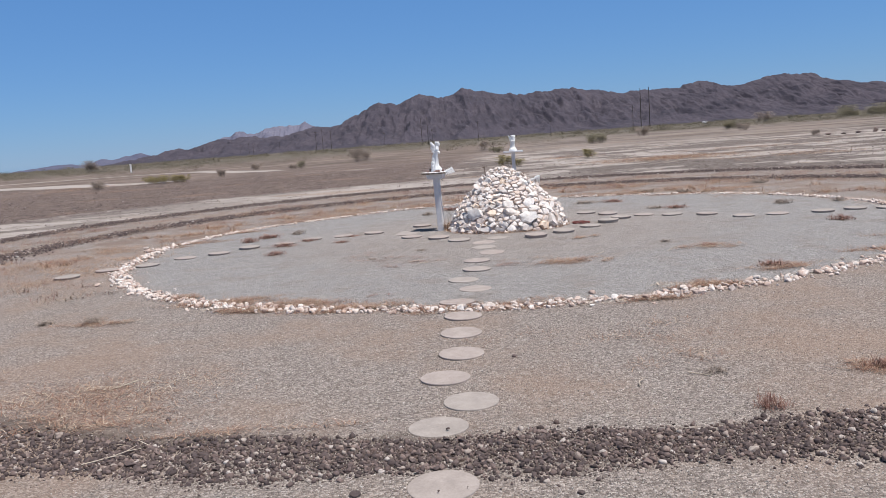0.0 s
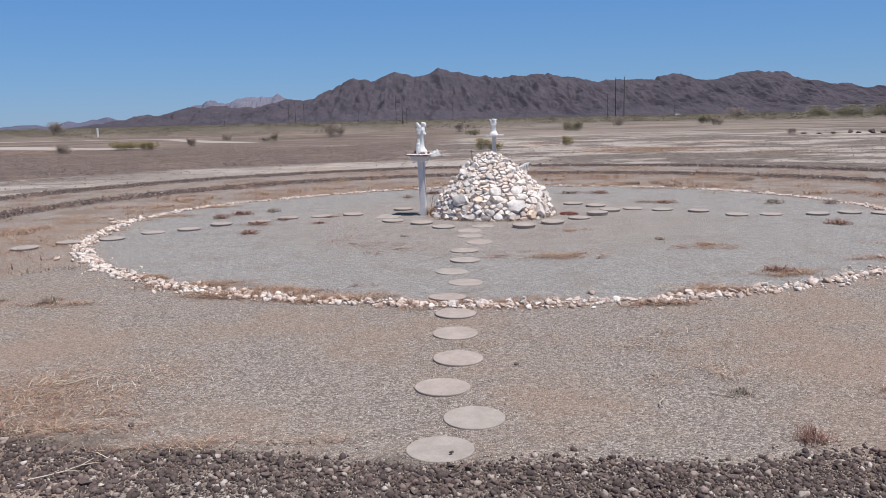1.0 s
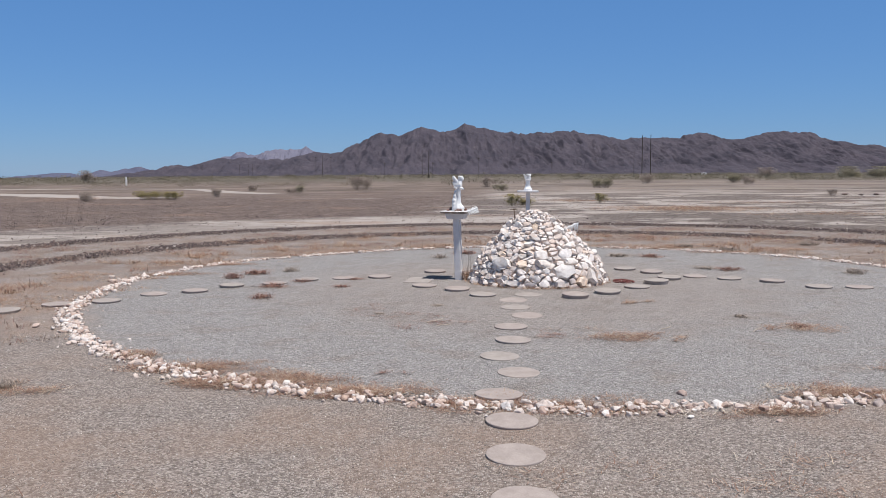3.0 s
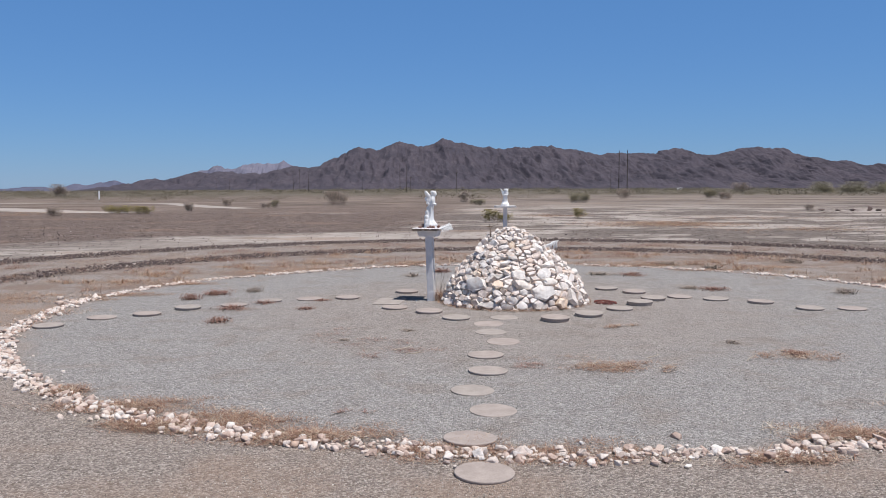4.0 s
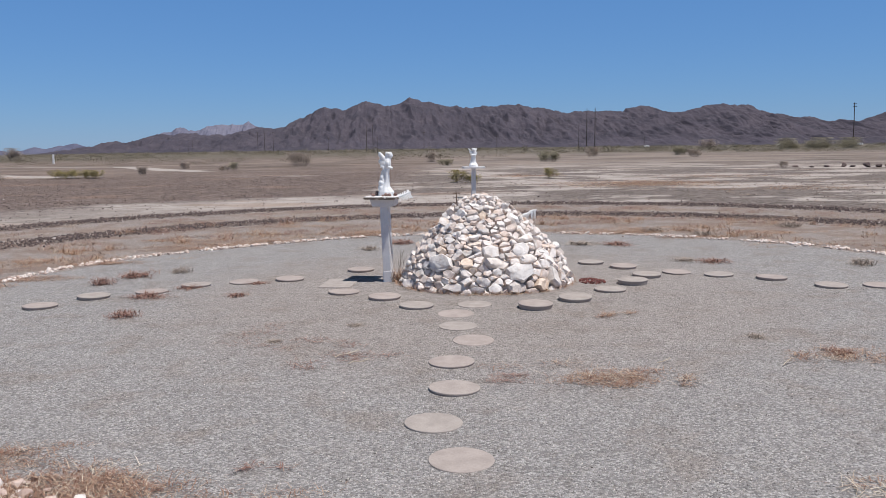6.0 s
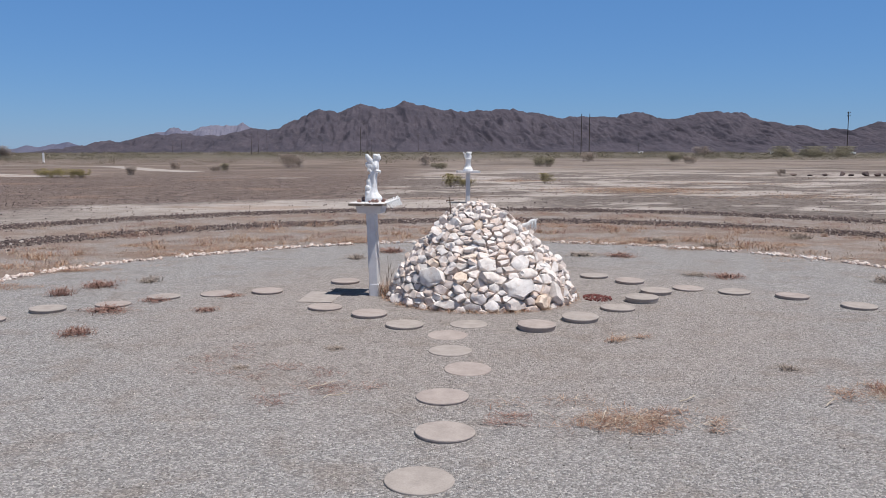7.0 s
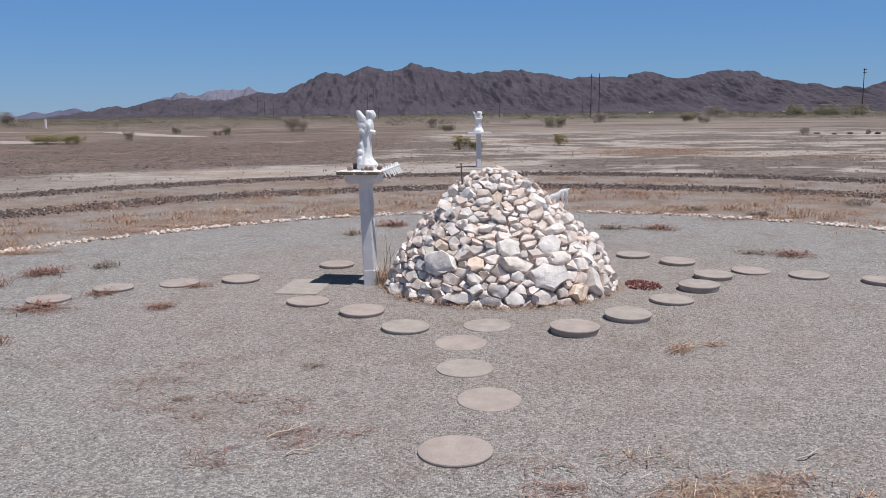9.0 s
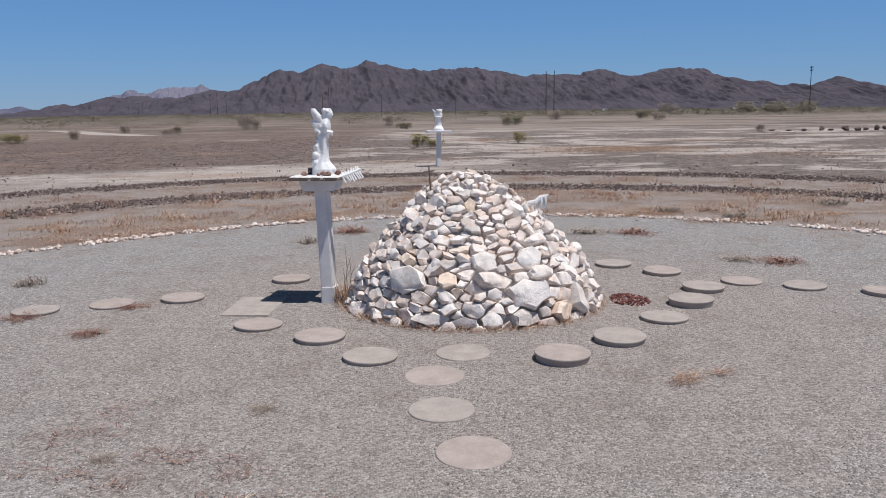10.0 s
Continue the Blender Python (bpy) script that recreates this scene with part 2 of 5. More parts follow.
def painted_material():
    m, nt, b = material("worn_white_paint", 0.6)
    v = local(nt)
    n1 = noise_(nt, v, 14.0, 6.0, 0.7)
    n2 = noise_(nt, v, 60.0, 4.0, 0.6)
    col = mix(nt, step(nt, n1, 0.3, 0.7), (0.74, 0.72, 0.72), (0.64, 0.62, 0.63))
    col = mix(nt, step(nt, n1, 0.66, 0.72), col, (0.36, 0.31, 0.28))
    nt.links.new(col, b.inputs["Base Color"])
    bump(nt, b, n2, 0.35, 0.003)
    return m


def slab_material():
    """Shelf board: chipped white paint over dark stone."""
    m, nt, b = material("chipped_board", 0.7)
    v = local(nt)
    n1 = noise_(nt, v, 28.0, 6.0, 0.7)
    nz = node(nt, "SeparateXYZ", {0: node(nt, "NewGeometry").outputs["True Normal"]}).outputs[2]
    side = step(nt, nz, 0.7, 0.3)
    chip = step(nt, math_(nt, "ADD", n1, math_(nt, "MULTIPLY", side, 0.2)), 0.58, 0.64)
    col = mix(nt, chip, (0.74, 0.71, 0.69), mix(nt, n1, (0.10, 0.076, 0.062), (0.24, 0.19, 0.155)))
    nt.links.new(col, b.inputs["Base Color"])
    bump(nt, b, n1, 0.5, 0.006)
    return m


GROUND = ground_material()
WHITE_ROCK = rock_material("white_quartz", [(0.0, (0.81, 0.765, 0.735)), (0.35, (0.77, 0.705, 0.665)), (0.62, (0.71, 0.615, 0.565)), (0.80, (0.64, 0.52, 0.455)), (0.92, (0.60, 0.565, 0.54)), (1.0, (0.50, 0.47, 0.45))], 19.0, amount=0.65, bump_d=0.0075)
PALE_ROCK = rock_material("bright_quartz", [(0.0, (0.80, 0.762, 0.735)), (0.6, (0.76, 0.71, 0.67)), (1.0, (0.70, 0.63, 0.58))], 19.0, bump_d=0.0075)
ORANGE_ROCK = rock_material("rusty_quartz", [(0.0, (0.74, 0.58, 0.46)), (1.0, (0.77, 0.67, 0.58))], amount=0.7)
RIM_ROCK = rock_material("rim_quartz", [(0.0, (0.74, 0.68, 0.64)), (0.35, (0.66, 0.565, 0.515)), (0.65, (0.55, 0.43, 0.375)), (0.86, (0.42, 0.32, 0.275)), (1.0, (0.74, 0.71, 0.69))], 26.0, bump_d=0.006)
DARK_ROCK = rock_material("dark_volcanic_rock", [(0.0, (0.072, 0.056, 0.055)), (0.5, (0.122, 0.094, 0.090)), (0.75, (0.175, 0.132, 0.122)), (0.9, (0.25, 0.19, 0.17)), (0.96, (0.40, 0.34, 0.30)), (1.0, (0.55, 0.5, 0.47))], 34.0, (0.15, 0.10, 0.08), 0.5, 0.004)
BROWN_ROCK = rock_material("red_brown_rock", [(0.0, (0.22, 0.13, 0.11)), (1.0, (0.30, 0.2, 0.17))], 25.0, (0.4, 0.33, 0.3), 0.4, 0.003)
PEBBLES = piece_material("loose_pebbles", [(0.0, (0.10, 0.085, 0.078)), (0.3, (0.26, 0.23, 0.21)), (0.65, (0.39, 0.355, 0.325)), (0.88, (0.54, 0.49, 0.45)), (1.0, (0.76, 0.70, 0.65))])
RED_PEBBLES = piece_material("dark_red_pebbles", [(0.0, (0.09, 0.03, 0.03)), (0.6, (0.19, 0.06, 0.055)), (1.0, (0.30, 0.13, 0.11))])


def concrete_material():
    m, nt, b = material("stepping_concrete", 0.9)
    v = local(nt)
    n1, n2 = noise_(nt, v, 9.0, 6.0, 0.65), noise_(nt, v, 90.0, 3.0, 0.6)
    rose = mix(nt, step(nt, n1, 0.3, 0.7), (0.325, 0.279, 0.258), (0.405, 0.350, 0.325))
    drab = mix(nt, step(nt, n1, 0.3, 0.7), (0.315, 0.281, 0.26), (0.395, 0.353, 0.327))
    col = mix(nt, step(nt, node(nt, "ObjectInfo").outputs["Random"], 0.35, 0.75), rose, drab)
    col = mix(nt, 0.2, col, ramp(nt, n2, [(0.3, (0.3, 0.27, 0.25)), (0.7, (0.7, 0.65, 0.6))]), "OVERLAY")
    col = mix(nt, step(nt, noise_(nt, v, 26.0, 5.0, 0.7), 0.62, 0.72, 0.0, 0.35), col, (0.22, 0.185, 0.165))
    nt.links.new(col, b.inputs["Base Color"])
    bump(nt, b, n2, 0.45, 0.002)
    return m


CONCRETE = concrete_material()
PAINT = painted_material()
PLASTER = plain_material("white_plaster", (0.83, 0.83, 0.83), (0.76, 0.76, 0.76), 16.0, 0.55, 0.002, 0.25)
BOARD = slab_material()
STRAW = piece_material("dry_straw", [(0.0, (0.20, 0.10, 0.065)), (0.45, (0.37, 0.21, 0.135)), (0.8, (0.50, 0.36, 0.255)), (1.0, (0.66, 0.57, 0.46))])
RUSTY = piece_material("rusty_grass", [(0.0, (0.18, 0.095, 0.07)), (0.5, (0.33, 0.195, 0.14)), (0.85, (0.46, 0.325, 0.235)), (1.0, (0.62, 0.51, 0.40))])
BLEACHED = piece_material("bleached_straw", [(0.0, (0.42, 0.33, 0.24)), (1.0, (0.72, 0.64, 0.53))])
PALE_STRAW = piece_material("bleached_grass", [(0.0, (0.24, 0.16, 0.118)), (0.5, (0.37, 0.275, 0.21)), (1.0, (0.50, 0.41, 0.33))])
RED_WEED = piece_material("withered_red_weed", [(0.0, (0.16, 0.075, 0.06)), (0.6, (0.30, 0.165, 0.13)), (1.0, (0.44, 0.31, 0.25))])
GREY_WEED = piece_material("withered_grey_weed", [(0.0, (0.23, 0.185, 0.16)), (0.6, (0.36, 0.295, 0.25)), (1.0, (0.50, 0.43, 0.37))])
LEAF = piece_material("creosote_leaves", [(0.0, (0.15, 0.125, 0.05)), (0.6, (0.31, 0.26, 0.105)), (1.0, (0.46, 0.385, 0.19))])
GREY_LEAF = piece_material("dusty_scrub", [(0.0, (0.115, 0.098, 0.072)), (0.6, (0.17, 0.147, 0.108)), (1.0, (0.235, 0.205, 0.155))])
DUSTY = piece_material("dusty_green_leaves", [(0.0, (0.19, 0.172, 0.12)), (0.6, (0.29, 0.262, 0.18)), (1.0, (0.40, 0.36, 0.26))])
OLIVE = piece_material("olive_creosote", [(0.0, (0.095, 0.084, 0.056)), (0.6, (0.155, 0.137, 0.095)), (1.0, (0.225, 0.20, 0.148))])
TWIG = plain_material("dead_twig", (0.10, 0.075, 0.06), (0.2, 0.155, 0.125), 40.0)
PALE_TWIG = plain_material("bleached_twig", (0.42, 0.34, 0.26), (0.62, 0.54, 0.45), 40.0)
POLE_WOOD = plain_material("creosoted_wood", (0.045, 0.036, 0.032), (0.075, 0.06, 0.052), 4.0)
RUST = plain_material("rusty_iron", (0.11, 0.08, 0.065), (0.21, 0.145, 0.11), 60.0, 0.8)
TRACK = plain_material("pale_track", (0.43, 0.38, 0.345), (0.33, 0.288, 0.26), 0.4, 1.0, 0.01, 0.2)
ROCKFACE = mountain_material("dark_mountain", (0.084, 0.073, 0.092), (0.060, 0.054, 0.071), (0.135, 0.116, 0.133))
# the two far ranges: distance haze is painted into their paler, bluer colours
PALE_HAZE_FACE = mountain_material("haze_painted_mountain", (0.185, 0.182, 0.24), (0.14, 0.14, 0.195), (0.26, 0.245, 0.29))
HAZEFACE = mountain_material("haze_painted_hills", (0.125, 0.128, 0.185), (0.10, 0.105, 0.16), (0.16, 0.155, 0.205))
WHITE_METAL = plain_material("white_enamel", (0.78, 0.78, 0.78), (0.7, 0.7, 0.7), 3.0, 0.4)
TYRE = plain_material("tyre_rubber", (0.03, 0.03, 0.03), (0.05, 0.05, 0.05), 8.0)

# ---------------------------------------------------------------- mesh helpers


def mesh_from(name, verts, faces, mat, smooth=False):
    me = bpy.data.meshes.new(name)
    me.from_pydata([tuple(v) for v in verts], [], [tuple(f) for f in faces])
    me.materials.append(mat)
    if smooth:
        me.polygons.foreach_set("use_smooth", [True] * len(me.polygons))
    me.update()
    return me


def part(name, bm, mat, parent=None, label="", smooth=False):
    me = bpy.data.meshes.new(name)
    bm.to_mesh(me)
    bm.free()
    me.materials.append(mat)
    if smooth:
        me.polygons.foreach_set("use_smooth", [True] * len(me.polygons))
    ob = new(name, me)
    ob.parent = parent
    if label:
        tagged(ob, label)
    return ob


def thing(name, at, label, category, group="", rz=0.0, size=1.0):
    e = new(name)
    e.empty_display_size = 0.1
    e.matrix_basis = pose(*at, 0, 0, rz) @ Matrix.Scale(size, 4)
    return tagged(e, label, category, group)


def box(bm, sx, sy, sz, m=Matrix(), bev=0.0, seg=1):
    out = bmesh.ops.create_cube(bm, size=1.0, matrix=m @ Matrix.Diagonal((sx, sy, sz, 1)))
    if bev:
        edges = {e for v in out["verts"] for e in v.link_edges}
        bmesh.ops.bevel(bm, geom=list(edges), offset=bev, segments=seg, affect="EDGES")
    return bm


def rod(bm, a, b, r0, r1, sides=6):
    a, b = Vector(a), Vector(b)
    d = b - a
    m = Matrix.Translation((a + b) / 2) @ d.to_track_quat("Z", "Y").to_matrix().to_4x4()
    bmesh.ops.create_cone(bm, cap_ends=True, segments=sides, radius1=r0, radius2=r1, depth=d.length, matrix=m)


def rock_bm(seed, pts=16, boxy=0.5, chip=0.07):
    """A broken stone about 1 across: a hull with chipped edges."""
    rnd = random.Random(seed)
    bm = bmesh.new()
    for _ in range(pts):
        v = Vector((rnd.gauss(0, 1), rnd.gauss(0, 1), rnd.gauss(0, 1))).normalized()
        q = v / max(abs(c) for c in v)
        bm.verts.new((v * (1 - boxy) + q * boxy) * 0.5 * rnd.uniform(0.82, 1.08))
    out = bmesh.ops.convex_hull(bm, input=bm.verts)
    loose = [g for g in out["geom_interior"] if isinstance(g, bmesh.types.BMVert)]
    if loose:
        bmesh.ops.delete(bm, geom=loose, context="VERTS")
    if chip:
        bmesh.ops.dissolve_limit(bm, angle_limit=radians(14), verts=bm.verts, edges=bm.edges)
        bmesh.ops.bevel(bm, geom=list(bm.edges), offset=chip, segments=1, affect="EDGES", clamp_overlap=True)
    bmesh.ops.triangulate(bm, faces=bm.faces)
    return bm


def block_bm(seed, jitter=0.13, chip=0.05, seg=1):
    """A broken block of quartz about 1 across, with uneven corners and bulging faces."""
    rnd = random.Random(seed)
    bm = bmesh.new()
    for sx in (-1, 1):
        for sy in (-1, 1):
            for sz in (-1, 1):
                k = rnd.uniform(0.72, 1.0)
                bm.verts.new((sx * (0.46 * k + rnd.gauss(0, jitter * 0.5)), sy * (0.46 * k + rnd.gauss(0, jitter * 0.5)), sz * (0.46 * k + rnd.gauss(0, jitter * 0.5))))
    for ax in range(3):
        for sg in (-1, 1):
            v = [rnd.uniform(-0.28, 0.28) for _ in range(3)]
            v[ax] = sg * rnd.uniform(0.46, 0.56)
            bm.verts.new(v)
    out = bmesh.ops.convex_hull(bm, input=bm.verts)
    loose = [g for g in out["geom_interior"] if isinstance(g, bmesh.types.BMVert)]
    if loose:
        bmesh.ops.delete(bm, geom=loose, context="VERTS")
    bmesh.ops.dissolve_limit(bm, angle_limit=radians(16), verts=bm.verts, edges=bm.edges)
    bmesh.ops.bevel(bm, geom=list(bm.edges), offset=chip, segments=seg, affect="EDGES", clamp_overlap=True)
    bmesh.ops.triangulate(bm, faces=bm.faces)
    return bm


def crag(bm, seed, amount=0.035):
    """Breaks up the faces of a stone with finer facets."""
    bmesh.ops.subdivide_edges(bm, edges=[e for e in bm.edges if e.calc_length() > 0.16], cuts=1)
    bmesh.ops.triangulate(bm, faces=bm.faces)
    bm.normal_update()
    for v in bm.verts:
        q = v.co * 3.2 + Vector((seed * 1.7, seed * 0.3, 0))
        v.co += v.normal * amount * (noise.noise(q) + 0.6 * noise.noise(q * 2.7))
    return bm


def arrays(bm):
    bm.verts.ensure_lookup_table()
    for i, v in enumerate(bm.verts):
        v.index = i
    vs = np.array([v.co[:] for v in bm.verts], dtype=float)
    fs = np.array([[v.index for v in f.verts] for f in bm.faces], dtype=int)
    bm.free()
    return vs, fs


def turns(rng, n, tilt=math.pi):
    """Random turns: any yaw, and a lean up to tilt."""
    yaw = rng.uniform(0, 2 * math.pi, n)
    ax = rng.uniform(0, 2 * math.pi, n)
    a = rng.uniform(-tilt, tilt, n)
    c, s = np.cos(yaw), np.sin(yaw)
    z, o = np.zeros(n), np.ones(n)
    rz = np.stack([np.stack([c, -s, z], 1), np.stack([s, c, z], 1), np.stack([z, z, o], 1)], 1)
    u = np.stack([np.cos(ax), np.sin(ax), z], 1)
    k = np.zeros((n, 3, 3))
    k[:, 0, 2], k[:, 1, 2], k[:, 2, 0], k[:, 2, 1] = u[:, 1], -u[:, 0], -u[:, 1], u[:, 0]
    ra = np.eye(3) + np.sin(a)[:, None, None] * k + (1 - np.cos(a))[:, None, None] * (k @ k)
    return ra @ rz


def scatter(name, protos, pos, size, rot, mat, parent=None, smooth=False):
    """Many loose pieces as one mesh. pos (n,3), size (n,3), rot (n,3,3)."""
    n = len(pos)
    which = np.arange(n) % len(protos)
    vs, fs, at = [], [], 0
    for i, (pv, pf) in enumerate(protos):
        sel = np.where(which == i)[0]
        if not len(sel):
            continue
        v = np.einsum("nij,nkj->nki", rot[sel], pv[None] * size[sel][:, None, :]) + pos[sel][:, None, :]
        vs.append(v.reshape(-1, 3))
        fs.append((pf[None] + (np.arange(len(sel)) * len(pv))[:, None, None] + at).reshape(-1, pf.shape[1]))
        at += len(sel) * len(pv)
    v, f = np.concatenate(vs), np.concatenate(fs)
    me = bpy.data.meshes.new(name)
    k = f.shape[1]
    me.vertices.add(len(v))
    me.vertices.foreach_set("co", v.ravel())
    me.loops.add(f.size)
    me.loops.foreach_set("vertex_index", f.ravel())
    me.polygons.add(len(f))
    me.polygons.foreach_set("loop_start", np.arange(len(f)) * k)
    me.polygons.foreach_set("loop_total", np.full(len(f), k))
    if smooth:
        me.polygons.foreach_set("use_smooth", [True] * len(f))
    me.materials.append(mat)
    me.update(calc_edges=True)
    me.validate()
    ob = new(name, me)
    ob.parent = parent
    return tagged(ob, kind="stuff")


def zs(xy):
    return np.array([ground_z(a, b) for a, b in xy])


ROCKS = [arrays(rock_bm(100 + i, 14, 0.35, 0.0)) for i in range(8)]         # plain, for distance
EDGED = [arrays(block_bm(250 + i, 0.22, 0.05)) for i in range(8)]                 # broken, for the ring
TINY = [arrays(rock_bm(300 + i, 8, 0.2, 0.0)) for i in range(6)]            # pebbles

# ---------------------------------------------------------------- ground


def build_ground():
    cx, cy = 1.4, 13.5
    radii = [0.0] + [0.14 * i for i in range(1, 108)]
    while radii[-1] < 4900:
        radii.append(radii[-1] * 1.055)
    radii[-1] = 4900.0
    n = 300
    verts = [(cx, cy, ground_z(cx, cy))]
    for r in radii[1:]:
        for i in range(n):
            a = 2 * math.pi * i / n
            x, y = cx + r * math.cos(a), cy + r * math.sin(a)
            verts.append((x, y, ground_z(x, y)))
    faces = [(0, 1 + i, 1 + (i + 1) % n) for i in range(n)]
    for k in range(len(radii) - 2):
        a0, b0 = 1 + k * n, 1 + (k + 1) * n
        for i in range(n):
            j = (i + 1) % n
            faces.append((a0 + i, b0 + i, b0 + j, a0 + j))
    ob = new("ground", mesh_from("ground", verts, faces, GROUND, True))
    tagged(ob, "grey gravel and pale desert soil with dark stony pavement", "ground", kind="structure")


build_ground()


# ---------------------------------------------------------------- mountains
def ridge(name, summits, y_crest, y_foot, y_back, base, mat, label, rough, gully, nx=640, nu=56, seed=0.0):
    """A mountain range: a crest that runs over the summits (x, height), with spurs and gullies down to its foot."""
    xs = [s[0] for s in summits]
    hs = [s[1] for s in summits]
    verts, faces = [], []
    for i in range(nx):
        x = xs[0] + (xs[-1] - xs[0]) * i / (nx - 1)
        h = float(np.interp(x, xs, hs))
        h += rough * noise.fractal(Vector((x / 60.0, seed, 0.5)), 0.7, 2.1, 6)
        for j in range(nu):
            u = j / (nu - 1) * 1.3
            if u <= 1.0:
                y = y_foot + (y_crest - y_foot) * u
                k = u ** 1.25
            else:
                y = y_crest + (y_back - y_crest) * (u - 1.0) / 0.3
                k = 1.0 - (u - 1.0) / 0.3
            wx = x + 30.0 * noise.noise(Vector((x / 130.0, y / 160.0, seed + 2.0)))
            g = 0.55 * noise.ridged_multi_fractal(Vector((wx / 95.0, y / 420.0, seed + 4.0)), 0.9, 2.1, 5, 1.0, 2.0)
            g += 0.45 * noise.ridged_multi_fractal(Vector(((wx + 0.25 * y) / 42.0, y / 150.0, seed + 9.0)), 0.8, 2.1, 4, 1.0, 2.0)
            z = base + (h - base) * k
            fade = max(0.0, min(1.0, 4.0 * k * (1.02 - k)))
            z += fade * gully * (g - 1.25) * math.sqrt(max(0.0, h - base) / 160.0) * min(1.0, (h - base) / 40.0 if h > base else 0.0)
            verts.append((x, y, max(z, base - 3.0) if u < 0.98 else z))
    for i in range(nx - 1):
        for j in range(nu - 1):
            a = i * nu + j
            faces.append((a, a + nu, a + nu + 1, a + 1))
    ob = new(name, mesh_from(name, verts, faces, mat, True))
    return tagged(ob, label, "mountains", kind="structure")


MAIN = [(-1230, -15), (-1147, 19), (-1110, 24), (-1074, 11), (-1025, 25), (-940, 51), (-806, 56), (-648, 43), (-551, 68), (-405, 80), (-368, 104),
        (-306, 128), (-257, 156), (-184, 150), (-165, 143), (-63, 181), (22, 160), (120, 195), (229, 170), (338, 152), (411, 161), (606, 159),
        (795, 123), (826, 132), (1046, 129), (1095, 153), (1180, 148), (1230, 123), (1328, 124), (1389, 143), (1499, 154), (1622, 145),
        (1672, 118), (1758, 102), (1918, 87), (1993, 64), (2034, 84), (2118, 70), (2181, 95), (2264, 110), (2364, 86), (2523, 26), (2900, -15)]
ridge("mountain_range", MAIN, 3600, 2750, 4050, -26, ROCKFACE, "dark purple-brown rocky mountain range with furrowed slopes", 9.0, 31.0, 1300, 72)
# farther ranges, whose haze is only in their material colour
PALE = [(-1250, -20), (-1120, 70), (-1014, 92), (-955, 78), (-880, 106), (-791, 102), (-687, 119), (-628, 88), (-500, 60), (-380, 30)]
ridge("pale_mountains", PALE, 4380, 4100, 4560, -32, PALE_HAZE_FACE, "pale mountains behind the dark range, distance haze painted into their colour", 9.0, 26.0, 260, 40, 7.0)
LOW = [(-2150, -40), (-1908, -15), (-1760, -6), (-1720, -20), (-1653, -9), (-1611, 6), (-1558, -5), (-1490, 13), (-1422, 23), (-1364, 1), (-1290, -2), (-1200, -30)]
ridge("low_hills", LOW, 4000, 3800, 4200, -34, HAZEFACE, "low hills on the horizon, bluish with painted haze", 4.0, 12.0, 260, 24, 11.0)

# pale dirt tracks across the flats
def track(pts, width, name="track"):
    vs, fs = [], []
    pts = [Vector((a, b, 0)) for a, b in pts]
    fine = []
    for a, b in zip(pts, pts[1:]):
        k = max(2, int((b - a).length / 1.5))
        fine += [a.lerp(b, i / k) for i in range(k)]
    fine.append(pts[-1])
    for i, p in enumerate(fine):
        d = (fine[min(i + 1, len(fine) - 1)] - fine[max(i - 1, 0)]).normalized()
        nrm = Vector((-d.y, d.x, 0))
        for k in range(5):
            w = (k / 4 - 0.5) * width * (1 + 0.35 * noise.noise(Vector((p.x * 0.2, p.y * 0.2, k * 3.0))))
            q = p + nrm * w
            vs.append((q.x, q.y, ground_z(q.x, q.y) + 0.012))
    for i in range(len(fine) - 1):
        for k in range(4):
            a = i * 5 + k
            fs.append((a, a + 1, a + 6, a + 5))
    tagged(new(name, mesh_from(name, vs, fs, TRACK, True)), "pale sandy track worn across the desert", "track", kind="structure")


track([(-75, 92), (-46, 78), (-33, 68), (-22, 58), (-18, 55)], 4.0)
track([(-70, 104), (-40, 98), (-26, 90), (-18, 74), (-12.6, 65)], 2.2)

# ---------------------------------------------------------------- cairn of white rocks
PROFILE_Z = [0.0, 0.10, 0.17, 0.29, 0.42, 0.52, 0.62, 0.73, 0.83, 0.90, 0.94, 0.965]
PROFILE_R = [0.94, 0.915, 0.88, 0.815, 0.70, 0.61, 0.52, 0.42, 0.32, 0.21, 0.13, 0.03]
SLANT = [0.0]
for i in range(1, len(PROFILE_Z)):
    SLANT.append(SLANT[-1] + math.hypot(PROFILE_Z[i] - PROFILE_Z[i - 1], PROFILE_R[i] - PROFILE_R[i - 1]))


def on_cairn(a, v):
    """Frame of the cairn's skin at angle a from the front and slant height v: across, up the slope, outward."""
    z, r = float(np.interp(v, SLANT, PROFILE_Z)), float(np.interp(v, SLANT, PROFILE_R))
    dz = float(np.interp(v + 0.05, SLANT, PROFILE_Z) - np.interp(v - 0.05, SLANT, PROFILE_Z))
    dr = float(np.interp(v + 0.05, SLANT, PROFILE_R) - np.interp(v - 0.05, SLANT, PROFILE_R))
    out = Vector((math.sin(a), -math.cos(a), 0))
    across = Vector((math.cos(a), math.sin(a), 0))
    up = (out * dr + Vector((0, 0, dz))).normalized()
    at = Vector((r * math.sin(a) * (1.05 if a > 0 else 1.0) - 0.045 * z * z, -r * math.cos(a), z))
    m = Matrix((across, up, across.cross(up))).transposed().to_4x4()
    m.translation = at
    return m, r


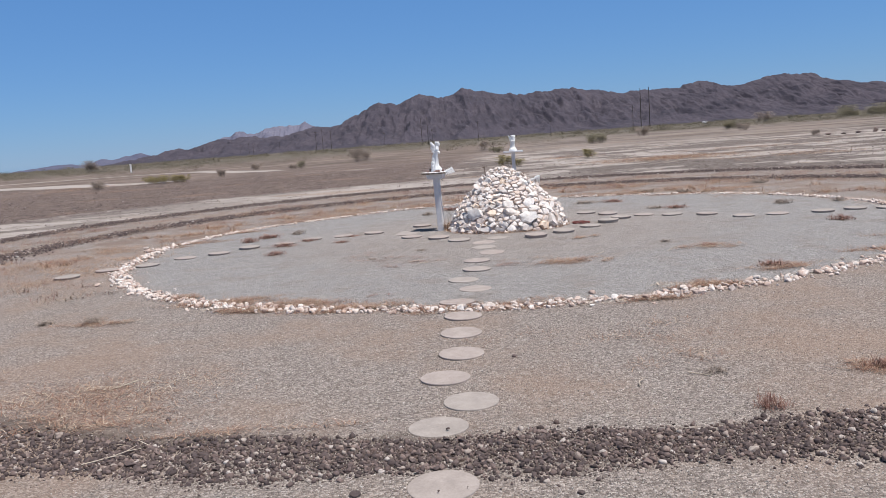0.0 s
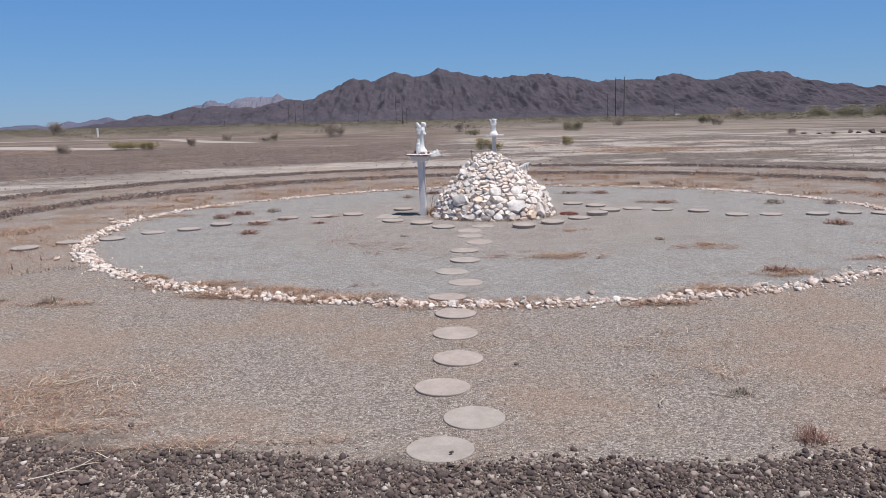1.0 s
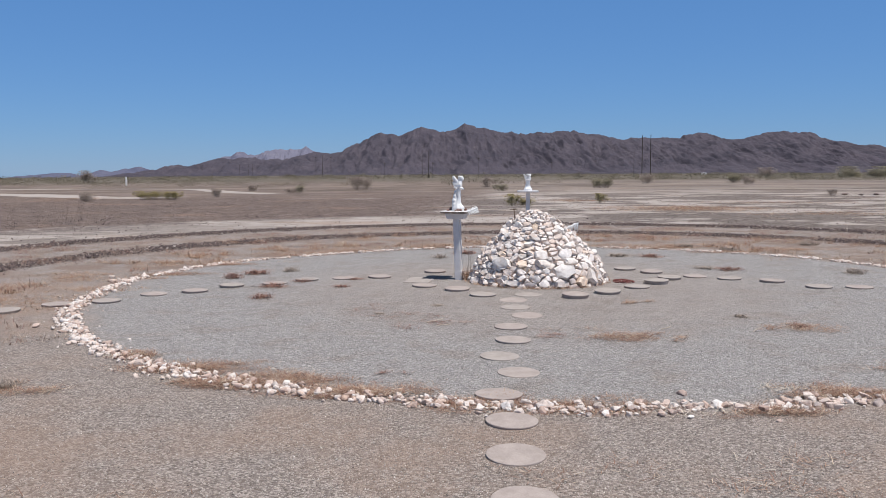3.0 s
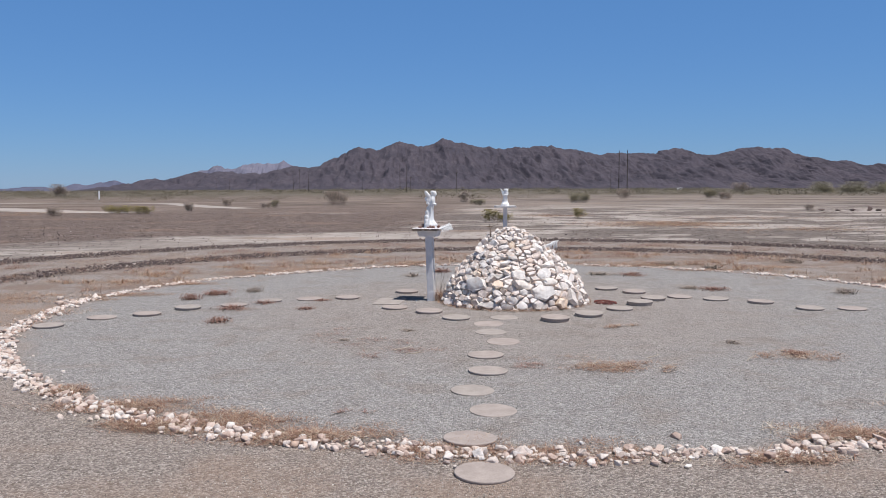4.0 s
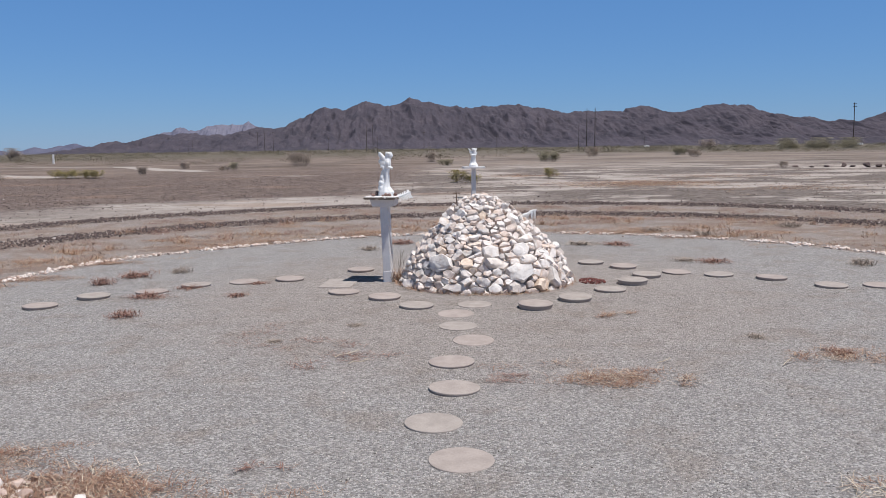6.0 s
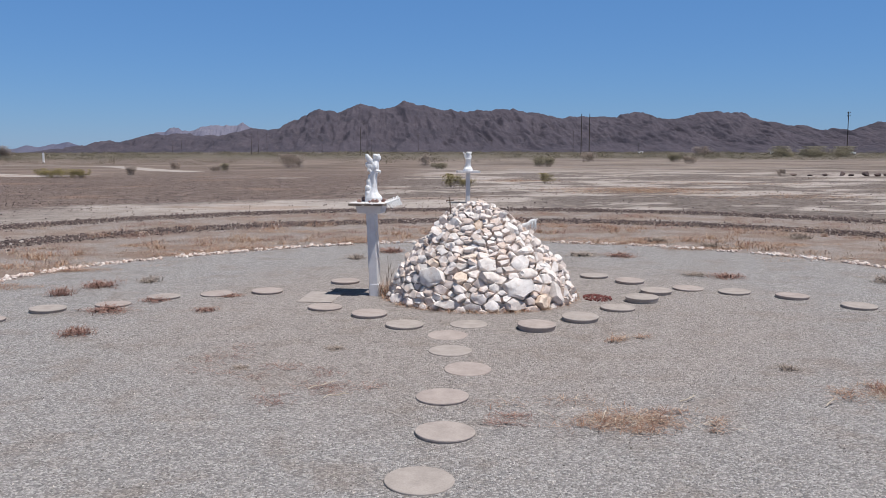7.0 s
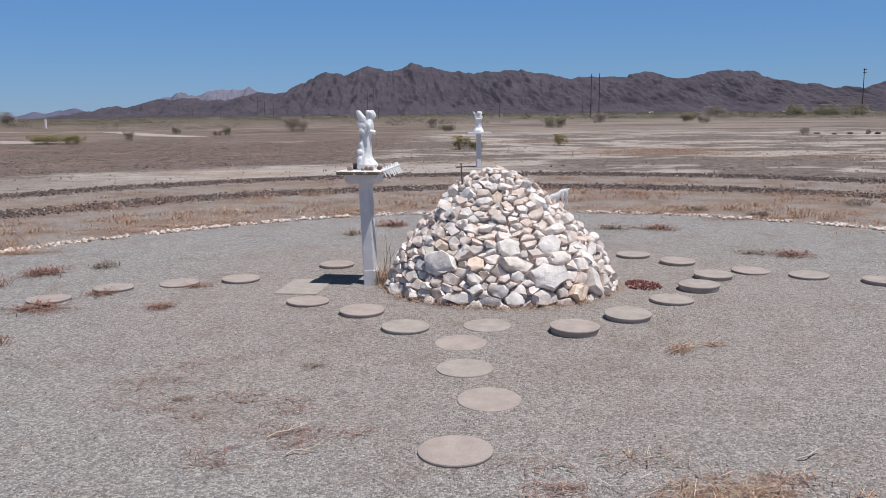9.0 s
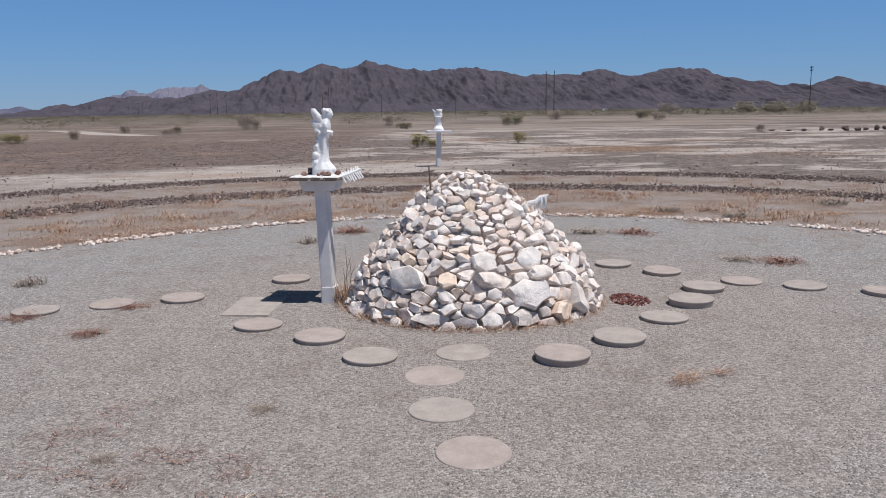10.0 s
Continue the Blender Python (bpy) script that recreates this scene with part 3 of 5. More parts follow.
def clipped(poly, nx, ny, c):
    """The part of a convex polygon where x * nx + y * ny <= c."""
    out = []
    for (ax, ay), (bx, by) in zip(poly, poly[1:] + poly[:1]):
        da, db = ax * nx + ay * ny - c, bx * nx + by * ny - c
        if da <= 0:
            out.append((ax, ay))
        if (da < 0) != (db < 0):
            t = da / (da - db)
            out.append((ax + (bx - ax) * t, ay + (by - ay) * t))
    return out


def fitted_rock(poly, size, rnd, seed):
    """A broken quartz rock that fills an outline among its neighbours, with a tilted, chipped face."""
    n = len(poly)
    area = sum(a[0] * b[1] - b[0] * a[1] for a, b in zip(poly, poly[1:] + poly[:1])) or 1e-6
    cx = sum((a[0] + b[0]) * (a[0] * b[1] - b[0] * a[1]) for a, b in zip(poly, poly[1:] + poly[:1])) / (3 * area)
    cy = sum((a[1] + b[1]) * (a[0] * b[1] - b[0] * a[1]) for a, b in zip(poly, poly[1:] + poly[:1])) / (3 * area)
    gap = rnd.uniform(0.002, 0.007)
    ring = []
    for x, y in poly:
        d = math.hypot(x - cx, y - cy) or 1e-6
        k = max(0.5, 1 - gap / d) * rnd.uniform(0.93, 1.02)
        ring.append((cx + (x - cx) * k, cy + (y - cy) * k))
    h = size * rnd.uniform(0.22, 0.5)
    gx, gy = rnd.gauss(0, 0.24), rnd.gauss(-0.03, 0.22)
    ox, oy = rnd.uniform(-0.14, 0.14) * size, rnd.uniform(-0.14, 0.14) * size
    face = rnd.uniform(0.70, 0.90)
    bm = bmesh.new()
    levels = []
    for kind in range(4):
        row = []
        for x, y in ring:
            lx, ly = x - cx, y - cy
            if kind == 0:
                p = (cx + lx * 0.72, cy + ly * 0.72, -1.5 * size - 0.03)
            elif kind == 1:
                p = (x, y, -0.25 * size)
            elif kind == 2:
                k = rnd.uniform(0.93, 1.0)
                p = (cx + lx * k, cy + ly * k, h * rnd.uniform(0.25, 0.6) + (gx * lx + gy * ly) * 0.6)
            else:
                k = face * rnd.uniform(0.85, 1.1)
                p = (cx + lx * k + ox, cy + ly * k + oy, h * rnd.uniform(0.9, 1.06) + gx * lx * k + gy * ly * k)
            row.append(bm.verts.new(p))
        levels.append(row)
    for lo, hi in zip(levels, levels[1:]):
        for i in range(n):
            bm.faces.new((lo[i], lo[(i + 1) % n], hi[(i + 1) % n], hi[i]))
    bm.faces.new(levels[0][::-1])
    mid = bm.verts.new((cx + ox, cy + oy, h * rnd.uniform(0.97, 1.16)))
    for i in range(n):
        bm.faces.new((levels[3][i], levels[3][(i + 1) % n], mid))
    bmesh.ops.triangulate(bm, faces=bm.faces)
    bmesh.ops.subdivide_edges(bm, edges=[e for e in bm.edges if e.calc_length() > 0.024 and max(v.co.z for v in e.verts) > -size * 0.3], cuts=1)
    bmesh.ops.triangulate(bm, faces=bm.faces)
    bm.normal_update()
    for v in bm.verts:
        q = v.co / size * 1.3 + Vector((seed * 1.7, seed * 0.31, 4.0))
        v.co += v.normal * size * (0.20 * noise.noise(q) + 0.13 * noise.noise(q * 2.5))
    return bm


def rock_mesh(bm, mat, sharp):
    for f in bm.faces:
        f.smooth = True
    me = bpy.data.meshes.new("rock")
    bm.to_mesh(me)
    bm.free()
    me.set_sharp_from_angle(angle=radians(sharp))
    me.materials.append(mat)
    return me


def build_cairn():
    rnd = random.Random(5)
    pile = thing("rock_cairn", (*PILE, 0), "domed cairn of stacked white and pinkish quartz rocks", "rock pile")
    # heap of rubble inside
    bm = bmesh.new()
    n = 40
    rings = []
    for z in np.linspace(0, 0.88, 14):
        r = max(0.02, float(np.interp(z, PROFILE_Z, PROFILE_R)) - 0.05)
        rings.append([bm.verts.new((r * math.cos(2 * math.pi * i / n) * rnd.uniform(0.96, 1.04), r * math.sin(2 * math.pi * i / n) * rnd.uniform(0.96, 1.04), z - 0.01)) for i in range(n)])
    for a, b in zip(rings, rings[1:]):
        for i in range(n):
            bm.faces.new((a[i], a[(i + 1) % n], b[(i + 1) % n], b[i]))
    bm.faces.new(rings[-1])
    part("rubble_core", bm, WHITE_ROCK, pile)
    # rocks that stand out: angle from the front, height, width, height, rusty or not
    big = [(-41, 0.29, 0.31, 0.22, 0), (18, 0.21, 0.33, 0.21, 0), (26, 0.42, 0.22, 0.19, 0), (2, 0.31, 0.31, 0.13, 0), (0, 0.42, 0.21, 0.16, 0), (33, 0.07, 0.24, 0.17, 1),
           (46, 0.12, 0.19, 0.25, 0), (14, 0.06, 0.25, 0.13, 0), (0, 0.06, 0.16, 0.12, 0), (-26, 0.06, 0.27, 0.10, 0), (-11, 0.05, 0.20, 0.08, 0), (43, 0.73, 0.19, 0.20, 0),
           (-16, 0.50, 0.18, 0.09, 1), (28, 0.33, 0.26, 0.12, 0), (-20, 0.31, 0.15, 0.14, 1), (39, 0.52, 0.23, 0.09, 0), (-5, 0.77, 0.11, 0.12, 1), (-37, 0.65, 0.15, 0.13, 0), (2, 0.22, 0.13, 0.10, 0), (-49, 0.79, 0.2, 0.1, 0)]
    tall = 1.4
    seeds, heroes = [], []
    for a, z, w, h, tint in big:
        heroes.append((radians(a), float(np.interp(z, PROFILE_Z, SLANT)), w / 2, h * tall / 2, tint))
    for r0, darts in ((0.070, 300), (0.057, 2000), (0.047, 5000), (0.039, 8000), (0.031, 8000)):
        for _ in range(darts):
            v = SLANT[-1] * (1 - math.sqrt(rnd.random()))
            a = rnd.uniform(-math.pi, math.pi)
            rad = float(np.interp(v, SLANT, PROFILE_R))
            rr = r0 * rnd.uniform(0.86, 1.14) * (1.0 - 0.12 * v)
            ok = True
            for b, bv, bw, bh, _ in heroes:
                du, dv = ((a - b + math.pi) % (2 * math.pi) - math.pi) * rad, (v - bv) * tall
                if (du / (bw + rr * 0.55)) ** 2 + (dv / (bh + rr * 0.55)) ** 2 < 1:
                    ok = False
                    break
            if not ok:
                continue
            for b, bv, br, _ in seeds:
                dv = (v - bv) * tall
                if abs(dv) > br + rr:
                    continue
                du = ((a - b + math.pi) % (2 * math.pi) - math.pi) * rad
                if du * du + dv * dv < (0.86 * (br + rr)) ** 2:
                    ok = False
                    break
            if ok:
                seeds.append((a, v, rr, 1 if rnd.random() < 0.02 else 0))
    seeds.sort(key=lambda q: abs(q[0]))
    parts, rest = 0, []
    for i, (a, v, rr, tint) in enumerate(seeds):
        m, rad = on_cairn(a, v)
        e = rr * 1.7
        poly = [(e * math.cos(k * math.pi / 4 + 0.3), e * math.sin(k * math.pi / 4 + 0.3)) for k in range(8)]
        for j, (b, bv, br, _) in enumerate(seeds):
            if i == j:
                continue
            du, dv = ((b - a + math.pi) % (2 * math.pi) - math.pi) * max(rad, 0.06), (bv - v) * tall
            dd = du * du + dv * dv
            if dd < (e + br * 1.7) ** 2:
                poly = clipped(poly, du, dv, (dd + rr * rr - br * br) / 2)
        for b, bv, bw, bh, _ in heroes:
            du, dv = ((b - a + math.pi) % (2 * math.pi) - math.pi) * max(rad, 0.06), (bv - v) * tall
            d = math.hypot(du, dv)
            if d < e + max(bw, bh):
                inside = 1 / math.hypot(du / d / bw, dv / d / bh)
                poly = clipped(poly, du / d, dv / d, d - inside * 0.9)
        if len(poly) < 3:
            continue
        short = []
        for q in poly:
            if not short or math.hypot(q[0] - short[-1][0], q[1] - short[-1][1]) > rr * 0.5:
                short.append(q)
        if len(short) < 4:
            continue
        poly = [(x + rnd.gauss(0, 0.07) * rr, (y + rnd.gauss(0, 0.07) * rr) / tall) for x, y in short]
        me = rock_mesh(fitted_rock(poly, rr, rnd, i), ORANGE_ROCK if tint else WHITE_ROCK, 38)
        m = m @ Matrix.Translation((0, 0, rnd.uniform(-0.015, 0.018) + (0.026 if rnd.random() < 0.1 else 0))) @ Matrix.Rotation(rnd.gauss(0, 0.10), 4, "X") @ Matrix.Rotation(rnd.gauss(0, 0.12), 4, "Y")
        if parts < 252 and abs(a) < radians(75):
            ob = new("rock", me)
            ob.parent = pile
            ob.matrix_basis = m
            parts += 1
        else:
            rest.append((me, m))
    for i, (a, v, w, h, tint) in enumerate(heroes):
        m, rad = on_cairn(a, v)
        n = rnd.choice((5, 6, 7))
        turn = rnd.uniform(0, 6)
        poly = []
        for k in range(n):
            t = turn + 2 * math.pi * (k + rnd.uniform(-0.22, 0.22)) / n
            q = rnd.uniform(0.98, 1.16)
            poly.append((w * q * math.cos(t), h / tall * q * math.sin(t)))
        me = rock_mesh(fitted_rock(poly, math.sqrt(w * h / tall) * 0.8, rnd, i + 900), ORANGE_ROCK if tint else PALE_ROCK, 38)
        ob = new("rock", me)
        ob.parent = pile
        ob.matrix_basis = m @ Matrix.Translation((0, 0, rnd.uniform(-0.005, 0.012)))
    # loose rocks lying on the others
    shapes = [rock_mesh(crag(rock_bm(500 + i, rnd.choice((12, 14, 17)), rnd.uniform(0.2, 0.5), 0.05), i, 0.05), WHITE_ROCK, 30) for i in range(8)]
    for i in range(26):
        a, v = rnd.uniform(-1.5, 1.5), SLANT[-1] * (1 - rnd.random() ** 1.7 * 0.9)
        m, rad = on_cairn(a, v)
        d = rnd.uniform(0.05, 0.1)
        ob = new("rock", shapes[i % 8])
        ob.parent = pile
        ob.matrix_basis = m @ pose(0, 0, d * 0.28, rnd.uniform(-25, 25), rnd.uniform(-25, 25), rnd.uniform(0, 360)) @ Matrix.Diagonal((d * 1.25, d, d * 0.75, 1))
    bm = bmesh.new()
    for me, m in rest:
        k = len(bm.verts)
        bm.from_mesh(me)
        bm.verts.ensure_lookup_table()
        for v in bm.verts[k:]:
            v.co = m @ v.co
    tagged(part("rubble", bm, WHITE_ROCK, pile), kind="stuff")
    # small stones wedged into the gaps
    rng = np.random.default_rng(8)
    k = 420
    zz = 0.94 * rng.uniform(0.02, 0.98, k) ** 1.1
    aa = rng.uniform(-math.pi, math.pi, k)
    rr = np.interp(zz, PROFILE_Z, PROFILE_R) - 0.022
    pos = np.stack([rr * np.sin(aa) * np.where(aa > 0, 1.05, 1.0) - 0.045 * zz * zz, -rr * np.cos(aa), zz], 1)
    size = rng.uniform(0.03, 0.06, (k, 1)) * rng.uniform(0.7, 1.2, (k, 3))
    chips = [arrays(rock_bm(700 + i, 12, 0.4, 0.05)) for i in range(8)]
    scatter("rubble_fill", chips, pos, size, turns(rng, k), WHITE_ROCK, pile)


build_cairn()

# ---------------------------------------------------------------- pedestals and statues


def statue_mesh():
    """A white cherub as one plain mesh: lumps fused by a voxel remesh."""
    bm = bmesh.new()

    def lump(x, y, z, rx, ry, rz, ax=0.0, ay=0.0):
        m = pose(x, y, z, ax, ay, 0) @ Matrix.Diagonal((rx, ry, rz, 1))
        bmesh.ops.create_icosphere(bm, subdivisions=3, radius=1.0, matrix=m)

    # robe: one tapering form with folds
    rings, n = [], 40
    for z, cx, rx, ry in ((0.0, 0.0, 0.092, 0.082), (0.045, 0.0, 0.088, 0.080), (0.07, -0.004, 0.074, 0.070), (0.10, -0.010, 0.058, 0.058), (0.13, -0.004, 0.043, 0.050), (0.16, 0.005, 0.034, 0.045),
                          (0.20, 0.006, 0.029, 0.042), (0.24, 0.004, 0.033, 0.044), (0.28, 0.004, 0.040, 0.046), (0.32, 0.014, 0.044, 0.048), (0.36, 0.022, 0.042, 0.050), (0.39, 0.026, 0.036, 0.048),
                          (0.41, 0.030, 0.030, 0.040), (0.425, 0.034, 0.026, 0.028), (0.445, 0.040, 0.026, 0.026)):
        fold = 0.11 * max(0.0, 1 - abs(z - 0.12) / 0.16)
        rings.append([bm.verts.new((cx + rx * (1 + fold * math.sin(5 * t + z * 9)) * math.cos(t), ry * (1 + fold * math.sin(6 * t - z * 12)) * math.sin(t), z)) for t in [2 * math.pi * i / n for i in range(n)]])
    for p, q in zip(rings, rings[1:]):
        for i in range(n):
            bm.faces.new((p[i], p[(i + 1) % n], q[(i + 1) % n], q[i]))
    bm.faces.new(rings[0][::-1])
    bm.faces.new(rings[-1])
    # rocky stump behind the legs
    lump(-0.052, -0.010, 0.090, 0.036, 0.042, 0.050)
    lump(-0.036, -0.004, 0.175, 0.030, 0.034, 0.100, 0, 6)
    lump(-0.050, -0.012, 0.148, 0.034, 0.037, 0.038)
    lump(-0.043, -0.006, 0.208, 0.028, 0.032, 0.038)
    lump(-0.030, 0.0, 0.258, 0.026, 0.030, 0.034)
    # legs under the robe
    lump(0.010, -0.020, 0.190, 0.022, 0.023, 0.085, 0, 4)
    lump(0.018, 0.020, 0.180, 0.022, 0.023, 0.085, 0, 7)
    lump(0.050, -0.012, 0.040, 0.044, 0.046, 0.036)
    # head bent forward, with curls
    lump(0.046, 0, 0.460, 0.037, 0.035, 0.039)
    lump(0.022, 0, 0.442, 0.022, 0.028, 0.034)
    lump(0.070, 0, 0.452, 0.014, 0.019, 0.020)
    lump(0.081, 0, 0.450, 0.006, 0.006, 0.008)
    lump(0.058, 0, 0.432, 0.016, 0.018, 0.014)
    for i in range(18):
        t = i * 2.4
        lump(0.036 + 0.024 * math.cos(t), 0.027 * math.sin(t), 0.480 + 0.007 * math.sin(i * 1.7), 0.014, 0.014, 0.013)
    for i in range(7):
        lump(0.020 + 0.004 * math.sin(i * 2.0), 0.024 * math.cos(i * 0.9), 0.440 + 0.008 * i, 0.014, 0.013, 0.013)
    for s in (-1, 1):
        # arm folded to the breast
        lump(0.024, 0.049 * s, 0.355, 0.017, 0.016, 0.040, -10 * s, 8)
        lump(0.046, 0.036 * s, 0.322, 0.030, 0.013, 0.013, 0, 12)
        # wing: long feathers rising behind the shoulder, short ones below
        for i in range(9):
            f = i / 8
            lump(-0.018 - 0.034 * f, (0.030 + 0.036 * f) * s, 0.402 + 0.054 * f, 0.027 - 0.008 * f, 0.009, 0.054 - 0.006 * f, -14 * s, -8 - 12 * f)
        for i in range(6):
            f = i / 5
            lump(-0.020 - 0.042 * f, (0.034 + 0.018 * f) * s, 0.365 + 0.022 * f, 0.013, 0.009, 0.030, -6 * s, 16 - 26 * f)
        lump(-0.048, 0.044 * s, 0.338, 0.010, 0.008, 0.020, 0, 18)
        lump(-0.030, 0.036 * s, 0.325, 0.012, 0.010, 0.024, 0, -16)
    lump(0.066, 0, 0.318, 0.015, 0.020, 0.015)
    lump(0.070, 0.004, 0.306, 0.008, 0.010, 0.014)
    lump(0.040, -0.010, 0.352, 0.020, 0.024, 0.030)
    me = bpy.data.meshes.new("cherub_statue")
    bm.to_mesh(me)
    bm.free()
    me.materials.append(PLASTER)
    return me


STATUE = statue_mesh()
CARVING = bpy.data.textures.new("carving", "CLOUDS")
CARVING.noise_scale, CARVING.noise_depth = 0.02, 3


def statue(at, rz, size, label, wide=1.0):
    ob = new("cherub_statue", STATUE)
    ob.matrix_basis = pose(*at, 0, 0, rz) @ Matrix.Diagonal((size, size * wide, size, 1))
    r = ob.modifiers.new("fuse", "REMESH")
    r.mode, r.voxel_size, r.use_smooth_shade = "VOXEL", 0.0035, True
    s = ob.modifiers.new("soften", "SMOOTH")
    s.factor, s.iterations = 0.4, 1
    d = ob.modifiers.new("carve", "DISPLACE")
    d.texture, d.texture_coords, d.strength, d.mid_level = CARVING, "LOCAL", 0.0045, 0.5
    return tagged(ob, label, "statue", "statues on pedestals")


def pedestal():
    p = thing("pedestal", (0.0, 14.03, ground_z(0, 14.03)), "white-painted square post with a chipped shelf board", "pedestal", rz=-15)
    bm = bmesh.new()
    box(bm, 0.092, 0.125, 0.90, pose(0, 0, 0.44), 0.006, 2)
    for v in bm.verts:
        v.co.x -= 0.035 * max(0.0, v.co.z)
    part("post", bm, PAINT, p, "worn white paint on a wooden post")
    part("foot_block", box(bmesh.new(), 0.104, 0.137, 0.15, pose(0.0, 0, 0.055), 0.008, 2), PAINT, p)
    bm = box(bmesh.new(), 0.285, 0.25, 0.085, pose(-0.034, 0, 0.912), 0.008, 2)
    for v in bm.verts:
        if v.co.z < 0.91:
            v.co.x = -0.034 + (v.co.x + 0.034) * 0.86
            v.co.y *= 0.86
    part("cap", bm, PAINT, p)
    bm = bmesh.new()
    box(bm, 0.375, 0.43, 0.03, pose(-0.032, 0, 0.970), 0.005, 1)
    bmesh.ops.subdivide_edges(bm, edges=[e for e in bm.edges if e.calc_length() > 0.1], cuts=9, use_grid_fill=True)
    for v in bm.verts:
        k = noise.noise(v.co * 24)
        v.co.x += 0.004 * k
        v.co.y += 0.004 * noise.noise(v.co * 31)
    part("shelf_board", bm, BOARD, p, "board with flaking white paint and dark edge")
    return p


pedestal()
SHELF_Z = 0.987
statue((-0.012, 14.04, SHELF_Z - 0.004), -4, 1.0, "white plaster winged cherub statue on the chipped pedestal shelf")


def shelf_rock(x, y, size, seed, flat=0.8):
    bm = rock_bm(seed, 20, 0.1, 0.06)
    bmesh.ops.scale(bm, vec=(size, size * 0.85, size * flat), verts=bm.verts)
    lo = min(v.co.z for v in bm.verts)
    bmesh.ops.translate(bm, vec=(0, 0, -lo), verts=bm.verts)
    ob = part("shelf_rock", bm, BROWN_ROCK)
    ob.matrix_basis = pose(x, y, SHELF_Z - 0.003, 0, 0, seed * 37)
    tagged(ob, "small rounded red-brown rock beside the cherub's foot", "rock", "rocks on the shelf")


for i, (x, y, s) in enumerate([(-0.155, 13.95, 0.055), (-0.118, 14.10, 0.075), (-0.012, 13.925, 0.058), (0.022, 13.915, 0.052), (0.095, 13.96, 0.062), (-0.05, 13.92, 0.036)]):
    shelf_rock(x, y, s, 40 + i)


def spiny_branch(at, length, rz, ry, label, name="bleached_branch", tines=9, mat=PLASTER):
    """A bleached stick with a comb of short knobbly tines."""
    rnd = random.Random(int(length * 1000) + int(rz))
    bm = bmesh.new()
    rod(bm, (0, 0, 0), (length, 0, 0), 0.012, 0.008, 8)
    for i in range(tines):
        x = length * (0.08 + 0.9 * i / tines)
        for s in (-1, 1):
            tip = Vector((x + rnd.uniform(0.0, 0.02), s * rnd.uniform(0.015, 0.03), rnd.uniform(0.015, 0.03) if s > 0 else -rnd.uniform(0.035, 0.06)))
            rod(bm, (x, 0, 0), tip, 0.0065, 0.005, 6)
            bmesh.ops.create_icosphere(bm, subdivisions=1, radius=0.008, matrix=Matrix.Translation(tip))
    ob = part(name, bm, mat)
    ob.matrix_basis = pose(*at, 0, ry, rz)
    return tagged(ob, label, "branch")


spiny_branch((0.115, 13.90, SHELF_Z - 0.012), 0.16, 6, -20, "bleached white spiny branch jutting over the pedestal shelf")

# second pedestal, far behind the cairn
FAR = (2.55, 28.3)


def far_pedestal():
    z0 = ground_z(*FAR)
    p = thing("pedestal", (*FAR, z0), "white-painted wooden post with a thin wide board", "pedestal", rz=4)
    part("post", box(bmesh.new(), 0.11, 0.11, 0.86, pose(0, 0, 0.41), 0.006, 2), PAINT, p)
    part("shelf_board", box(bmesh.new(), 0.62, 0.42, 0.05, pose(0, 0, 0.865), 0.006, 2), PAINT, p)
    return z0 + 0.89


far_top = far_pedestal()
statue((FAR[0], FAR[1], far_top - 0.004), -78, 1.06, "white winged cherub statue on the distant pedestal board", 1.5)

# ---------------------------------------------------------------- cross and branch on the cairn


def cross():
    c = thing("small_cross", (0.79, 13.86, 0.765), "small dark rusty iron cross stuck among the rocks", "cross", rz=12)
    bm = bmesh.new()
    rod(bm, (0, 0, 0), (-0.012, 0, 0.15), 0.008, 0.0065, 6)
    rod(bm, (-0.012, 0, 0.15), (-0.02, 0, 0.275), 0.0065, 0.005, 6)
    part("upright", bm, RUST, c)
    bm = bmesh.new()
    rod(bm, (-0.060, 0, 0.240), (0.026, 0, 0.246), 0.0055, 0.005, 6)
    part("crossbar", bm, RUST, c)


cross()


